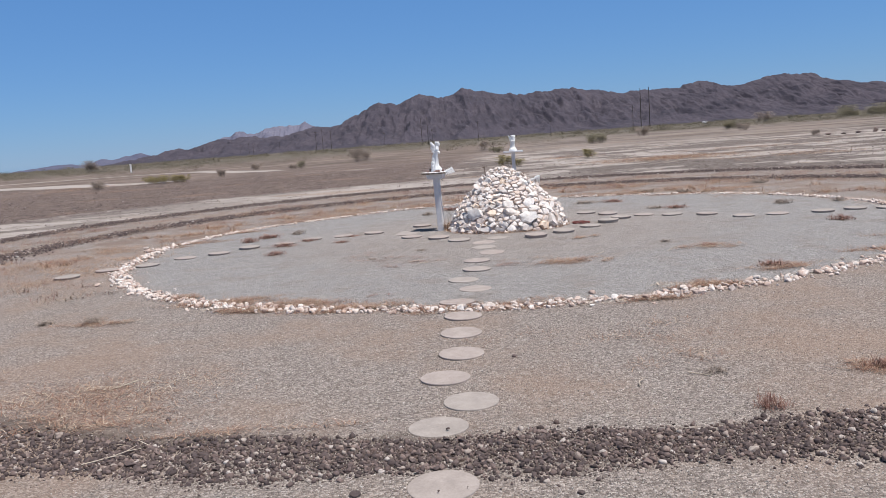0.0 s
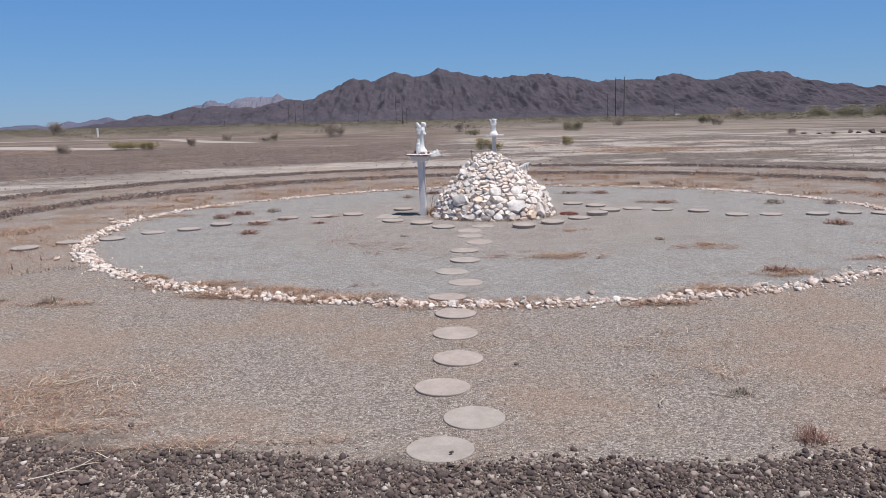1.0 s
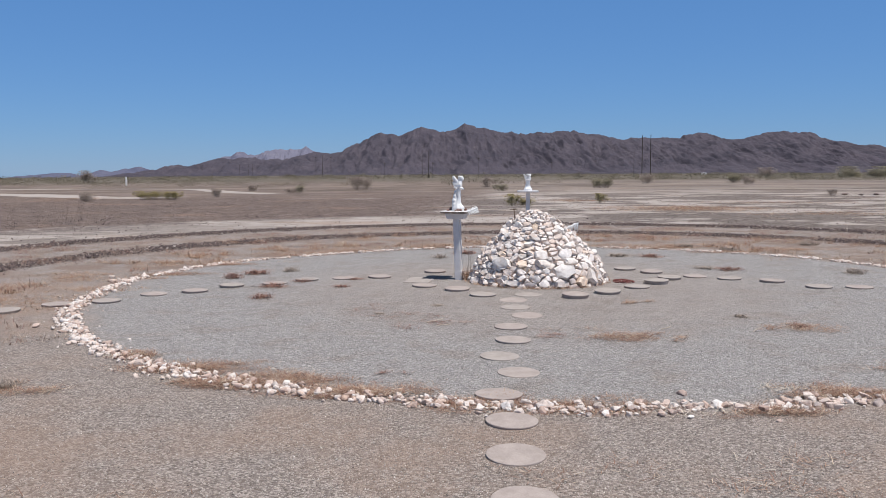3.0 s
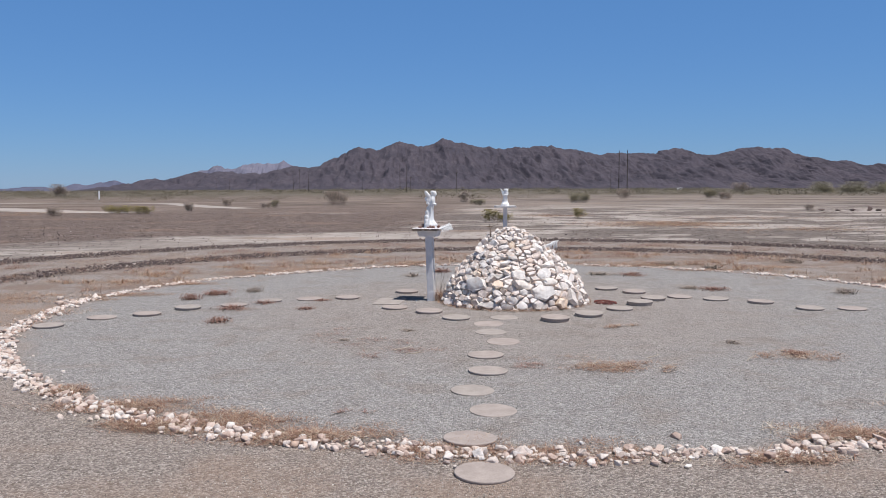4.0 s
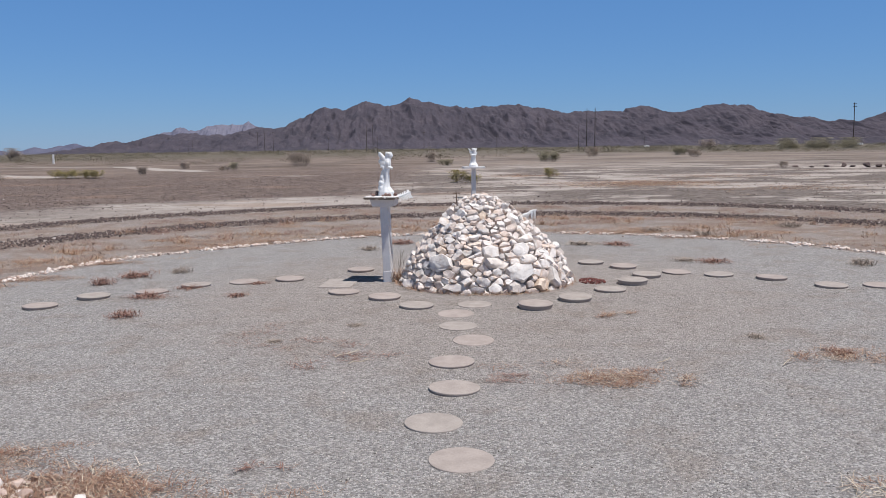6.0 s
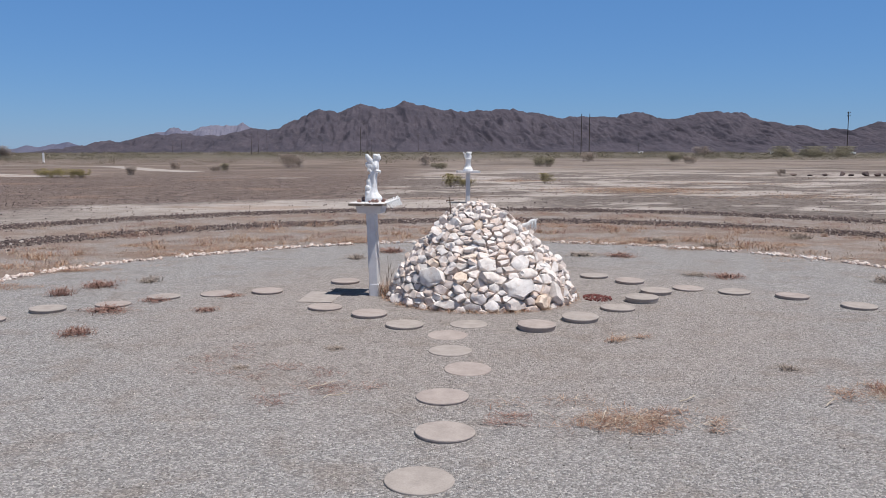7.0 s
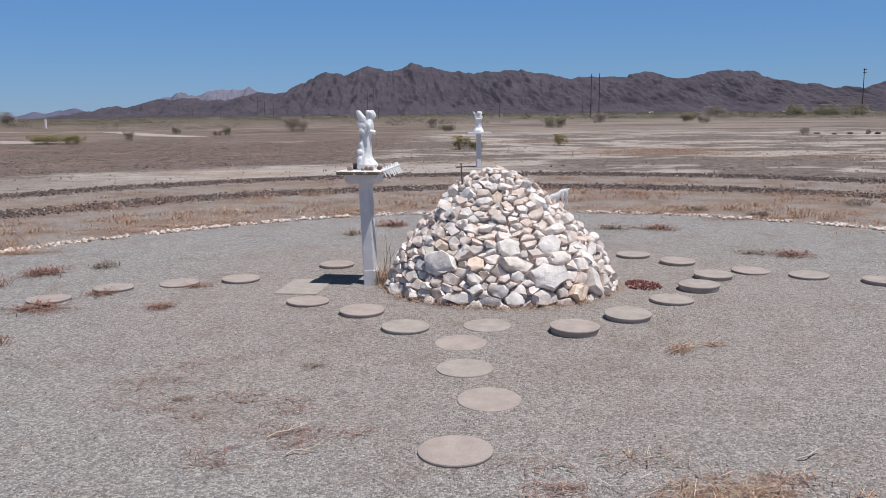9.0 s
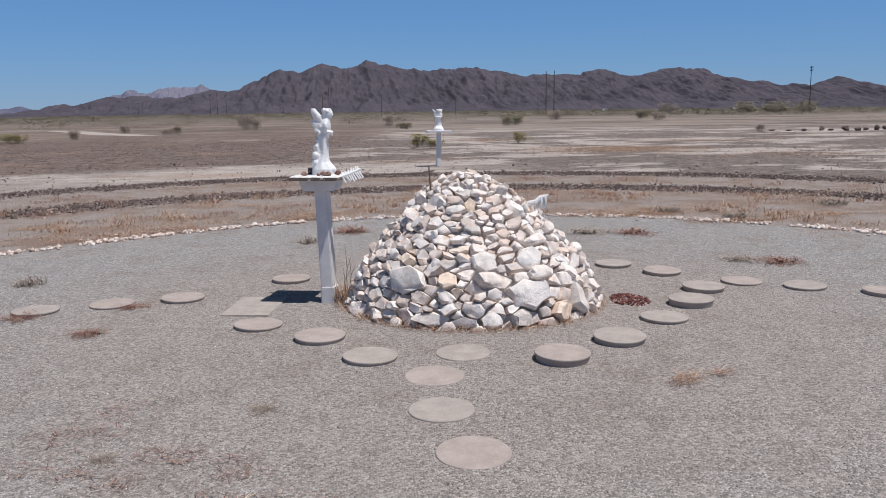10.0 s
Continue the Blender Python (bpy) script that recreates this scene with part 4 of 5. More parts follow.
def driftwood():
    rnd = random.Random(3)
    bm = bmesh.new()
    spine = [Vector(q) for q in ((-0.03, 0, -0.03), (0.02, 0.006, 0.012), (0.06, -0.004, 0.022), (0.095, 0.004, 0.05), (0.13, 0.0, 0.062), (0.15, 0.004, 0.074))]
    radii = (0.016, 0.021, 0.017, 0.021, 0.015, 0.006)
    for p, q, r0, r1 in zip(spine, spine[1:], radii, radii[1:]):
        rod(bm, p, q, r0, r1, 8)
        bmesh.ops.create_icosphere(bm, subdivisions=2, radius=r1 * 1.05, matrix=Matrix.Translation(q))
    for i in range(13):
        q = spine[rnd.choice((2, 3, 3, 4, 4))] + Vector((rnd.uniform(-0.014, 0.014), rnd.uniform(-0.014, 0.014), 0))
        mid = q + Vector((rnd.uniform(-0.012, 0.016), rnd.uniform(-0.02, 0.02), rnd.uniform(-0.06, -0.03)))
        tip = mid + Vector((rnd.uniform(-0.012, 0.016), rnd.uniform(-0.01, 0.01), rnd.uniform(-0.06, -0.02)))
        rod(bm, q, mid, 0.0065, 0.005, 6)
        rod(bm, mid, tip, 0.005, 0.0025, 6)
    for i in range(6):
        q = spine[rnd.choice((1, 2, 3, 4))]
        rod(bm, q, q + Vector((rnd.uniform(-0.01, 0.03), rnd.uniform(-0.02, 0.02), rnd.uniform(0.012, 0.03))), 0.009, 0.003, 6)
    bmesh.ops.subdivide_edges(bm, edges=[e for e in bm.edges if e.calc_length() > 0.02], cuts=1)
    for v in bm.verts:
        v.co += 0.006 * noise.noise_vector(v.co * 60)
    ob = part("driftwood", bm, PLASTER)
    ob.matrix_basis = pose(1.52, 13.82, 0.74, 0, 0, -10)
    tagged(ob, "gnarled bleached white driftwood lying on the cairn's shoulder", "driftwood")


driftwood()

# ---------------------------------------------------------------- stepping stones


def stone_mesh(seed):
    rnd = random.Random(seed)
    bm = bmesh.new()
    n = 44
    prof = [(0.90, -0.06), (0.965, -0.004), (1.0, 0.011), (0.996, 0.0165), (0.978, 0.019)]
    rings = []
    for k, z in prof:
        rings.append([bm.verts.new((0.167 * k * math.cos(2 * math.pi * i / n) * (1 + 0.006 * noise.noise(Vector((math.cos(2 * math.pi * i / n) * 2, math.sin(2 * math.pi * i / n) * 2, seed)))),
                                    0.167 * k * math.sin(2 * math.pi * i / n), z)) for i in range(n)])
    for a, b in zip(rings, rings[1:]):
        for i in range(n):
            bm.faces.new((a[i], a[(i + 1) % n], b[(i + 1) % n], b[i]))
    mid = bm.verts.new((0, 0, 0.0195))
    for i in range(n):
        bm.faces.new((rings[-1][i], rings[-1][(i + 1) % n], mid))
    me = bpy.data.meshes.new("stepping_stone")
    bm.to_mesh(me)
    bm.free()
    me.materials.append(CONCRETE)
    return me


STEPS = [stone_mesh(i) for i in range(5)]
WALKWAY = [(-0.05, 3.78), (-0.07, 4.54), (0.127, 4.96), (-0.024, 5.48), (0.10, 6.03), (0.115, 6.67), (0.15, 7.30), (0.11, 7.90), (0.315, 8.54),
           (0.21, 9.11), (0.385, 9.755), (0.42, 10.395), (0.65, 11.04), (0.575, 11.57), (0.60, 12.105), (0.82, 12.50)]
AROUND = [(1.385, 12.29), (1.845, 12.61), (2.33, 13.08), (2.69, 13.46), (3.0, 13.93), (2.92, 14.61), (2.615, 15.03), (0.255, 12.49), (-0.055, 12.97), (-0.488, 13.38), (-0.345, 14.88)]
EAST = [(3.435, 14.15), (3.835, 13.86), (4.31, 13.53), (4.71, 12.99), (5.21, 12.92), (5.85, 12.78), (6.38, 12.86), (6.8, 12.7)]
WEST = [(-1.16, 14.29), (-1.675, 14.19), (-2.185, 14.03), (-2.58, 13.66), (-3.11, 13.42), (-3.485, 12.98), (-3.95, 12.77), (-4.33, 12.2), (-4.82, 11.95), (-5.2, 11.5)]
rnd = random.Random(12)
for spots, words in ((WALKWAY, "leading to the cairn"), (AROUND, "circling the cairn"), (EAST + WEST, "in an arm crossing the gravel circle")):
    for x, y in spots:
        ob = new("stepping_stone", STEPS[rnd.randrange(5)])
        lift = (rnd.uniform(-0.015, -0.003) if spots is WALKWAY else rnd.uniform(-0.004, 0.014)) + (0.022 if (x, y) in AROUND[:2] + AROUND[3:5] else 0.0)
        ob.matrix_basis = pose(x, y, lift + ground_z(x, y), rnd.gauss(0, 1.0), rnd.gauss(0, 1.0), rnd.uniform(0, 360))
        tagged(ob, "round grey-tan concrete stepping stone " + words, "stepping stone", "stepping stones")

slab = part("paving_slab", box(bmesh.new(), 0.37, 0.60, 0.05, Matrix(), 0.006, 2), CONCRETE)
slab.matrix_basis = pose(-0.565, 13.96, -0.0195, 0, 0, -10)
tagged(slab, "flat rectangular concrete slab sunk in the gravel", "paving slab")

# ---------------------------------------------------------------- twigs and stray stones


def twig(x, y, length, rz, seed):
    rnd2 = random.Random(seed)
    bm = bmesh.new()
    p = Vector((0, 0, 0.008))
    for i in range(4):
        q = p + Vector((length / 4, rnd2.uniform(-0.02, 0.02), rnd2.uniform(-0.004, 0.012)))
        rod(bm, p, q, 0.0045 - 0.0006 * i, 0.004 - 0.0006 * i, 5)
        if i in (1, 2):
            rod(bm, q, q + Vector((length * 0.2, rnd2.choice((-1, 1)) * length * 0.14, 0.006)), 0.003, 0.0015, 5)
        p = q
    ob = part("dry_twig", bm, PALE_TWIG)
    ob.matrix_basis = pose(x, y, ground_z(x, y) + 0.003, 0, 0, rz)
    tagged(ob, "bleached dry twig lying on the gravel", "twig", "dry twigs")


for i, (x, y, ln, rz) in enumerate([(-0.43, 10.62, 0.21, 25), (1.86, 10.17, 0.14, 20), (-0.32, 10.42, 0.16, 10), (-1.95, 4.35, 0.3, 28), (-1.6, 4.25, 0.22, 50), (-2.35, 5.75, 0.2, 8), (1.15, 5.0, 0.12, 70), (1.5, 5.2, 0.15, -30), (2.7, 10.0, 0.12, 60)]):
    twig(x, y, ln, rz, i)


def stray_stone(x, y, size, seed, z=0.0):
    bm = rock_bm(seed, 18, 0.1, 0.06)
    bmesh.ops.scale(bm, vec=(size * 1.2, size, size * 0.7), verts=bm.verts)
    ob = part("stray_stone", bm, DARK_ROCK)
    ob.matrix_basis = pose(x, y, ground_z(x, y) + size * 0.22 + z, 0, 0, seed * 33)
    tagged(ob, "single dark stone lying on the gravel", "stone", "stray stones")


for i, (x, y, d, z) in enumerate([(0.47, 5.86, 0.035, 0), (-0.02, 4.46, 0.022, 0.016), (-0.07, 3.70, 0.012, 0.016), (0.06, 3.72, 0.01, 0.016), (-1.0, 3.62, 0.06, 0), (-0.45, 3.75, 0.05, 0), (0.9, 3.85, 0.05, 0), (1.95, 3.72, 0.07, 0),
                                  (2.2, 3.78, 0.06, 0), (0.55, 3.6, 0.035, 0), (-1.7, 5.0, 0.035, 0), (1.3, 12.4, 0.03, 0)]):
    stray_stone(x, y, d, 60 + i, z)

# ---------------------------------------------------------------- dark red pebbles beside the cairn
rng = np.random.default_rng(21)
k = 230
a, rr = rng.uniform(0, 2 * math.pi, k), np.sqrt(rng.uniform(0, 1, k))
pos = np.stack([2.28 + 0.15 * rr * np.cos(a), 13.66 + 0.20 * rr * np.sin(a), 0.006 + 0.022 * (1 - rr)], 1)
size = rng.uniform(0.016, 0.03, (k, 1)) * rng.uniform(0.7, 1.1, (k, 3))
tagged(scatter("red_pebbles", TINY, pos, size, turns(rng, k), RED_PEBBLES), "small heap of dark red pebbles on the gravel", "pebbles")


# ---------------------------------------------------------------- dry plants
def blades(rng, pos, length, width, lean):
    """Bent grass blades at pos: arrays of verts and faces."""
    n = len(pos)
    az = rng.uniform(0, 2 * math.pi, n)
    d = np.stack([np.cos(az), np.sin(az), np.zeros(n)], 1)
    s = np.stack([-np.sin(az), np.cos(az), np.zeros(n)], 1)
    ln = length * rng.uniform(0.5, 1.3, n)
    up = np.stack([np.zeros(n), np.zeros(n), np.ones(n)], 1)
    t = rng.uniform(*lean, n)
    p0 = pos
    p1 = p0 + (d * np.sin(t)[:, None] + up * np.cos(t)[:, None]) * (ln * 0.5)[:, None]
    t2 = np.minimum(t + rng.uniform(0.1, 0.7, n), 1.7)
    p2 = p1 + (d * np.sin(t2)[:, None] + up * np.cos(t2)[:, None]) * (ln * 0.5)[:, None]
    w = (width * rng.uniform(0.6, 1.3, n))[:, None] * s
    p2[:, 2] = np.maximum(p2[:, 2], pos[:, 2] + 0.003)
    v = np.stack([p0 - w, p0 + w, p1 - w * 0.8, p1 + w * 0.8, p2], 1).reshape(-1, 3)
    f = np.array([[0, 1, 3], [0, 3, 2], [2, 3, 4]])
    f = (f[None] + (np.arange(n) * 5)[:, None, None]).reshape(-1, 3)
    return v, f


def grass(name, rng, xy, length, width, lean, mat, label, lift=0.0):
    pos = np.concatenate([xy, (zs(xy) + lift)[:, None]], 1)
    v, f = blades(rng, pos, length, width, lean)
    ob = new(name, mesh_from(name, v, f, mat))
    return tagged(ob, label, "dry grass", kind="stuff")


def patch(rng, cx, cy, rx, ry, n):
    """Clumpy points in an oval."""
    k = max(3, n // 40)
    c = rng.normal(0, 0.45, (k, 2))
    p = c[rng.integers(0, k, n)] + rng.normal(0, 0.16, (n, 2))
    return np.stack([cx + rx * p[:, 0], cy + ry * p[:, 1]], 1)


rng = np.random.default_rng(31)
# straw lying on the gravel: x, y, half widths, blades
MATS = [(1.43, 9.86, 0.42, 0.24, 520), (1.3, 9.95, 0.6, 0.35, 200), (1.86, 9.73, 0.2, 0.12, 60), (3.23, 10.22, 0.35, 0.28, 460), (2.0, 11.79, 0.2, 0.12, 130),
        (-2.5, 5.55, 0.95, 0.75, 1500), (-2.2, 5.0, 0.6, 0.25, 400), (-3.42, 8.1, 0.4, 0.2, 380), (1.3, 6.4, 0.7, 0.5, 200), (1.85, 5.6, 0.6, 0.5, 130), (2.65, 5.05, 0.3, 0.3, 260), (-1.2, 4.7, 0.7, 0.1, 160)]
RIM_MATS = [(-1.95, 8.27, 0.35, 0.16, 1000), (-1.5, 8.42, 0.4, 0.16, 900), (-0.85, 7.98, 0.5, 0.13, 1100), (2.45, 7.9, 0.45, 0.2, 1100), (1.85, 7.43, 0.5, 0.13, 600), (-2.9, 9.2, 0.3, 0.2, 500),
            (3.45, 8.5, 0.45, 0.25, 600), (-2.3, 8.7, 0.4, 0.2, 700), (-5.7, 11.2, 0.8, 0.6, 900), (-6.6, 12.2, 0.9, 0.7, 900), (-6.0, 10.2, 0.6, 0.4, 400)]
xy = np.concatenate([patch(rng, a, b, c, d, int(n * 1.5)) for a, b, c, d, n in MATS + RIM_MATS])
grass("straw_litter", rng, xy, 0.085, 0.0019, (1.0, 1.55), RUSTY, "rust-brown dry straw scattered on the gravel", 0.006)
xy = np.concatenate([patch(rng, a, b, c * 1.1, d * 1.1, max(8, n // 15)) for a, b, c, d, n in MATS + RIM_MATS])
grass("long_straw", rng, xy, 0.15, 0.0017, (1.3, 1.56), BLEACHED, "long bleached straws lying on the gravel", 0.012)
# thin dark litter on the gravel before the post
xy = np.concatenate([patch(rng, -0.30, 10.60, 0.45, 0.25, 300), patch(rng, -0.62, 11.05, 0.45, 0.25, 240), patch(rng, 1.0, 9.9, 0.4, 0.2, 160), patch(rng, -0.7, 8.5, 0.15, 0.1, 60), patch(rng, -1.0, 11.5, 0.6, 0.5, 160)])
grass("dark_litter", rng, xy, 0.075, 0.0017, (1.1, 1.56), RED_WEED, "thin red-brown plant litter on the gravel", 0.006)
# straw round the foot of the cairn and the post
a = rng.uniform(0, 2 * math.pi, 2600)
r = 0.95 + np.abs(rng.normal(0, 0.05, 2600))
xy = np.stack([PILE[0] + r * np.cos(a), PILE[1] + r * np.sin(a)], 1)
grass("cairn_straw", rng, xy, 0.085, 0.0016, (0.5, 1.55), STRAW, "golden dry straw gathered round the foot of the cairn", 0.004)
xy = patch(rng, 0.13, 13.98, 0.09, 0.12, 260)
grass("post_grass", rng, xy, 0.17, 0.0016, (0.05, 0.7), STRAW, "tuft of dry yellow grass between the post and the cairn")
# wide golden mats behind the western stones and along the inner border
WIDE = [(-5.4, 12.3, 0.9, 0.8, 2600), (-6.3, 13.4, 1.0, 0.9, 2600), (-5.6, 14.6, 0.6, 0.6, 1500), (-4.9, 16.2, 0.6, 0.5, 1300), (-3.4, 18.6, 0.7, 0.35, 900),
        (4.6, 19.0, 0.8, 0.3, 1300), (6.4, 18.0, 0.9, 0.4, 1500), (3.6, 21.6, 1.2, 0.3, 1500), (7.6, 20.2, 0.9, 0.4, 1300), (-1.6, 20.6, 0.8, 0.3, 900), (0.9, 21.2, 0.6, 0.25, 700)]
xy = np.concatenate([patch(rng, *w) for w in WIDE])
grass("golden_straw", rng, xy, 0.075, 0.002, (1.0, 1.56), STRAW, "golden-brown straw matted on the gravel outside the ring", 0.004)
stalk = bmesh.new()
for dx, dy, h in ((0.0, 0.0, 0.42), (0.03, 0.02, 0.33), (-0.02, 0.03, 0.26)):
    rod(stalk, (dx, dy, 0), (dx + 0.03, dy + 0.02, h * 0.6), 0.003, 0.0025, 5)
    rod(stalk, (dx + 0.03, dy + 0.02, h * 0.6), (dx + 0.02, dy - 0.01, h), 0.0025, 0.001, 5)
    rod(stalk, (dx + 0.03, dy + 0.02, h * 0.6), (dx + 0.07, dy + 0.03, h * 0.85), 0.002, 0.001, 5)
dead_stalk = part("dead_stalk", stalk, TWIG)
dead_stalk.matrix_basis = pose(0.11, 14.03, 0.0)
tagged(dead_stalk, "thin dead stalk standing beside the white post", "dead plant")
# grass along the white ring
th = np.radians([-128, -119, -113, -101, -94, -47, -35, 48, 61, 66, 88, 104, 121, 127, 133, 152, 165])
xy = np.concatenate([patch(rng, RING[0] + (RING_R - 0.08) * math.cos(t), RING[1] + (RING_R - 0.08) * math.sin(t), 0.62, 0.20, 2200) for t in th])
xy2 = np.concatenate([patch(rng, RING[0] + (RING_R + 0.25) * math.cos(t), RING[1] + (RING_R + 0.25) * math.sin(t), 0.8, 0.3, 520) for t in np.radians([30, 44, 58, 63, 71, 98, 104, 111, 118, 124, 131, 149, 171, 181])])
grass("rim_tufts", rng, xy2, 0.085, 0.0022, (0.8, 1.56), STRAW, "orange-brown dry grass tufts behind the white ring", 0.0)
grass("ring_grass", rng, xy, 0.055, 0.0016, (0.9, 1.55), RUSTY, "rusty dry grass growing among the white ring stones", 0.003)


def annulus(rng, n, r0, r1, clump, lo=-math.pi, hi=math.pi):
    out = []
    while len(out) < n:
        a, r = rng.uniform(lo, hi), math.sqrt(rng.uniform(r0 * r0, r1 * r1))
        x, y = RING[0] + r * math.cos(a), RING[1] + r * math.sin(a)
        if noise.noise(Vector((x * 0.8, y * 0.8, 9.0))) > clump:
            out.append((x, y))
    return np.array(out)


tuft = annulus(rng, 1300, 6.0, 11.6, -0.05, -0.4, math.pi + 0.6)
xy = np.repeat(tuft, 18, axis=0) + rng.normal(0, 0.10, (1300 * 18, 2))
grass("bleached_grass", rng, xy, 0.085, 0.0028, (0.7, 1.5), PALE_STRAW, "bleached dry grass tufts between the ring and the borders")
tuft = annulus(rng, 520, 6.2, 11.4, 0.1, -0.4, math.pi + 0.6)
xy = np.repeat(tuft, 26, axis=0) + rng.normal(0, 0.09, (520 * 26, 2))
grass("brown_weeds", rng, xy, 0.10, 0.0026, (0.5, 1.45), RED_WEED, "low brown weeds between the ring and the borders")
rng_t = np.random.default_rng(37)
tuft = annulus(rng_t, 120, 6.15, 9.0, 0.05, 0.1, math.pi + 0.2)
xy = np.repeat(tuft, 70, axis=0) + rng_t.normal(0, 0.085, (120 * 70, 2)) * np.repeat(rng_t.uniform(0.4, 1.5, 120), 70)[:, None]
grass("tan_tufts", rng_t, xy, 0.12, 0.0026, (0.4, 1.45), STRAW, "tan dry grass tufts beyond the white ring")
tuft = annulus(rng, 120, 12.2, 28.0, 0.12, 0.3, 2.9)
xy = np.repeat(tuft, 30, axis=0) + rng.normal(0, 0.14, (120 * 30, 2))
grass("desert_grass", rng, xy, 0.08, 0.004, (0.6, 1.5), PALE_STRAW, "sparse dry grass on the open desert")
xy = np.concatenate([patch(rng, 9.6, 35.2, 3.2, 2.6, 7000), patch(rng, 7.2, 46.0, 2.4, 3.0, 1200), patch(rng, 13, 31, 3.0, 1.6, 1200), patch(rng, 16, 42, 4.0, 2.5, 1500), patch(rng, -24, 57, 6, 5.0, 2600)])
grass("rusty_grass", rng, xy, 0.09, 0.006, (0.7, 1.56), STRAW, "wide patch of rusty dry grass on pale soil")


def weed_mesh(seed, mat, stems=46):
    rng = np.random.default_rng(seed)
    pos = np.concatenate([rng.normal(0, 0.16, (stems * 3, 2)), np.zeros((stems * 3, 1))], 1)
    v, f = blades(rng, pos, 0.34, 0.006, (0.1, 1.45))
    pick = rng.integers(0, len(v) // 5, stems * 8)
    tip = v.reshape(-1, 5, 3)[pick, 2] * rng.uniform(0.6, 1.1, (len(pick), 1))
    v2, f2 = blades(rng, tip, 0.12, 0.006, (0.0, 1.6))
    return mesh_from("weed", np.concatenate([v, v2]), np.concatenate([f, f2 + len(v)]), mat)


RED = [weed_mesh(i, RED_WEED) for i in range(3)]
GREY = [weed_mesh(i + 9, GREY_WEED) for i in range(3)]


def weed(x, y, w, h, red=True):
    ob = new("dead_weed", (RED if red else GREY)[rnd.randrange(3)])
    ob.matrix_basis = pose(x, y, ground_z(x, y), 0, 0, rnd.uniform(0, 360)) @ Matrix.Diagonal((w * 0.8, w * 0.8, h * 2.0, 1))
    tagged(ob, ("withered reddish-brown weed lying low on gravel" if red else "withered grey-brown weed on gravel"), "weed", "dead weeds")


for x, y, w, h in [(-3.31, 14.29, 0.5, 0.17), (-2.53, 13.38, 0.7, 0.09), (-2.5, 12.38, 0.5, 0.12), (-2.22, 13.86, 0.45, 0.07), (-1.62, 13.32, 0.4, 0.06), (-1.5, 14.08, 0.4, 0.05), (-3.1, 14.85, 0.8, 0.13),
                   (1.75, 4.5, 0.32, 0.13), (3.5, 16.85, 0.8, 0.11), (4.17, 14.87, 0.7, 0.09), (0.22, 17.6, 0.8, 0.13), (3.42, 8.64, 0.5, 0.12), (5.66, 11.8, 0.6, 0.14), (2.63, 5.05, 0.35, 0.12), (3.3, 10.3, 0.4, 0.06)]:
    weed(x, y, w, h)
for x, y, w, h in [(-2.63, 15.1, 0.5, 0.14), (-0.28, 16.9, 0.5, 0.13), (3.9, 15.05, 0.6, 0.07), (2.97, 17.0, 0.9, 0.1), (5.88, 14.4, 0.7, 0.15), (6.7, 14.05, 0.4, 0.16), (2.9, 10.86, 0.3, 0.06),
                   (-4.0, 8.3, 0.4, 0.1), (-3.5, 8.2, 0.4, 0.13), (5.25, 17.9, 0.8, 0.14), (7.2, 18.9, 0.9, 0.18), (4.66, 18.6, 0.8, 0.15), (1.67, 5.2, 0.25, 0.08), (-0.31, 11.72, 0.3, 0.04), (-0.95, 11.2, 0.25, 0.04)]:
    weed(x, y, w, h, False)

# ---------------------------------------------------------------- shrubs


def shrub(x, y, w, h, leafy=True, seed=0, label="", mat=None, spread=0.12):
    rng = np.random.default_rng(int(1000 + seed))
    z0 = ground_z(x, y)
    s = thing("desert_shrub", (x, y, z0), label or ("olive-green creosote shrub on bare desert soil" if leafy else "leafless grey-brown desert shrub"), "shrub", "desert shrubs")
    k = max(5, int(9 * w / h))
    bm = bmesh.new()
    tips = []
    for i in range(k):
        base = Vector((rng.uniform(-0.3, 0.3) * w, rng.uniform(-0.25, 0.25) * w, -0.02))
        tip = Vector((base.x * 1.5 + rng.normal(0, 0.1) * w, base.y * 1.5 + rng.normal(0, 0.1) * w, h * rng.uniform(0.5, 0.95)))
        rod(bm, base, tip, 0.011 * h, 0.004 * h, 4)
        for j in range(3):
            q = base.lerp(tip, rng.uniform(0.4, 0.8))
            t2 = q + Vector(rng.normal(0, 1, 3)) * 0.16 * h + Vector((0, 0, 0.12 * h))
            rod(bm, q, t2, 0.006 * h, 0.003 * h, 4)
            tips.append(t2)
        tips.append(tip)
    part("branching", bm, TWIG, s)
    n = 44 if leafy else 90
    tp = np.array([t[:] for t in tips])
    pos = np.repeat(tp, n, axis=0) + rng.normal(0, spread * h * 1.15, (len(tp) * n, 3))
    pos[:, 2] = np.clip(pos[:, 2], 0.02 * h, h)
    v, f = blades(rng, pos, 0.10 * h if leafy else 0.14 * h, 0.026 * h if leafy else 0.008 * h, (0.3, 1.65))
    ob = new("foliage" if leafy else "twig_crown", mesh_from("leaves", v, f, mat or (LEAF if leafy else GREY_WEED)))
    ob.parent = s
    tagged(ob, kind="stuff")


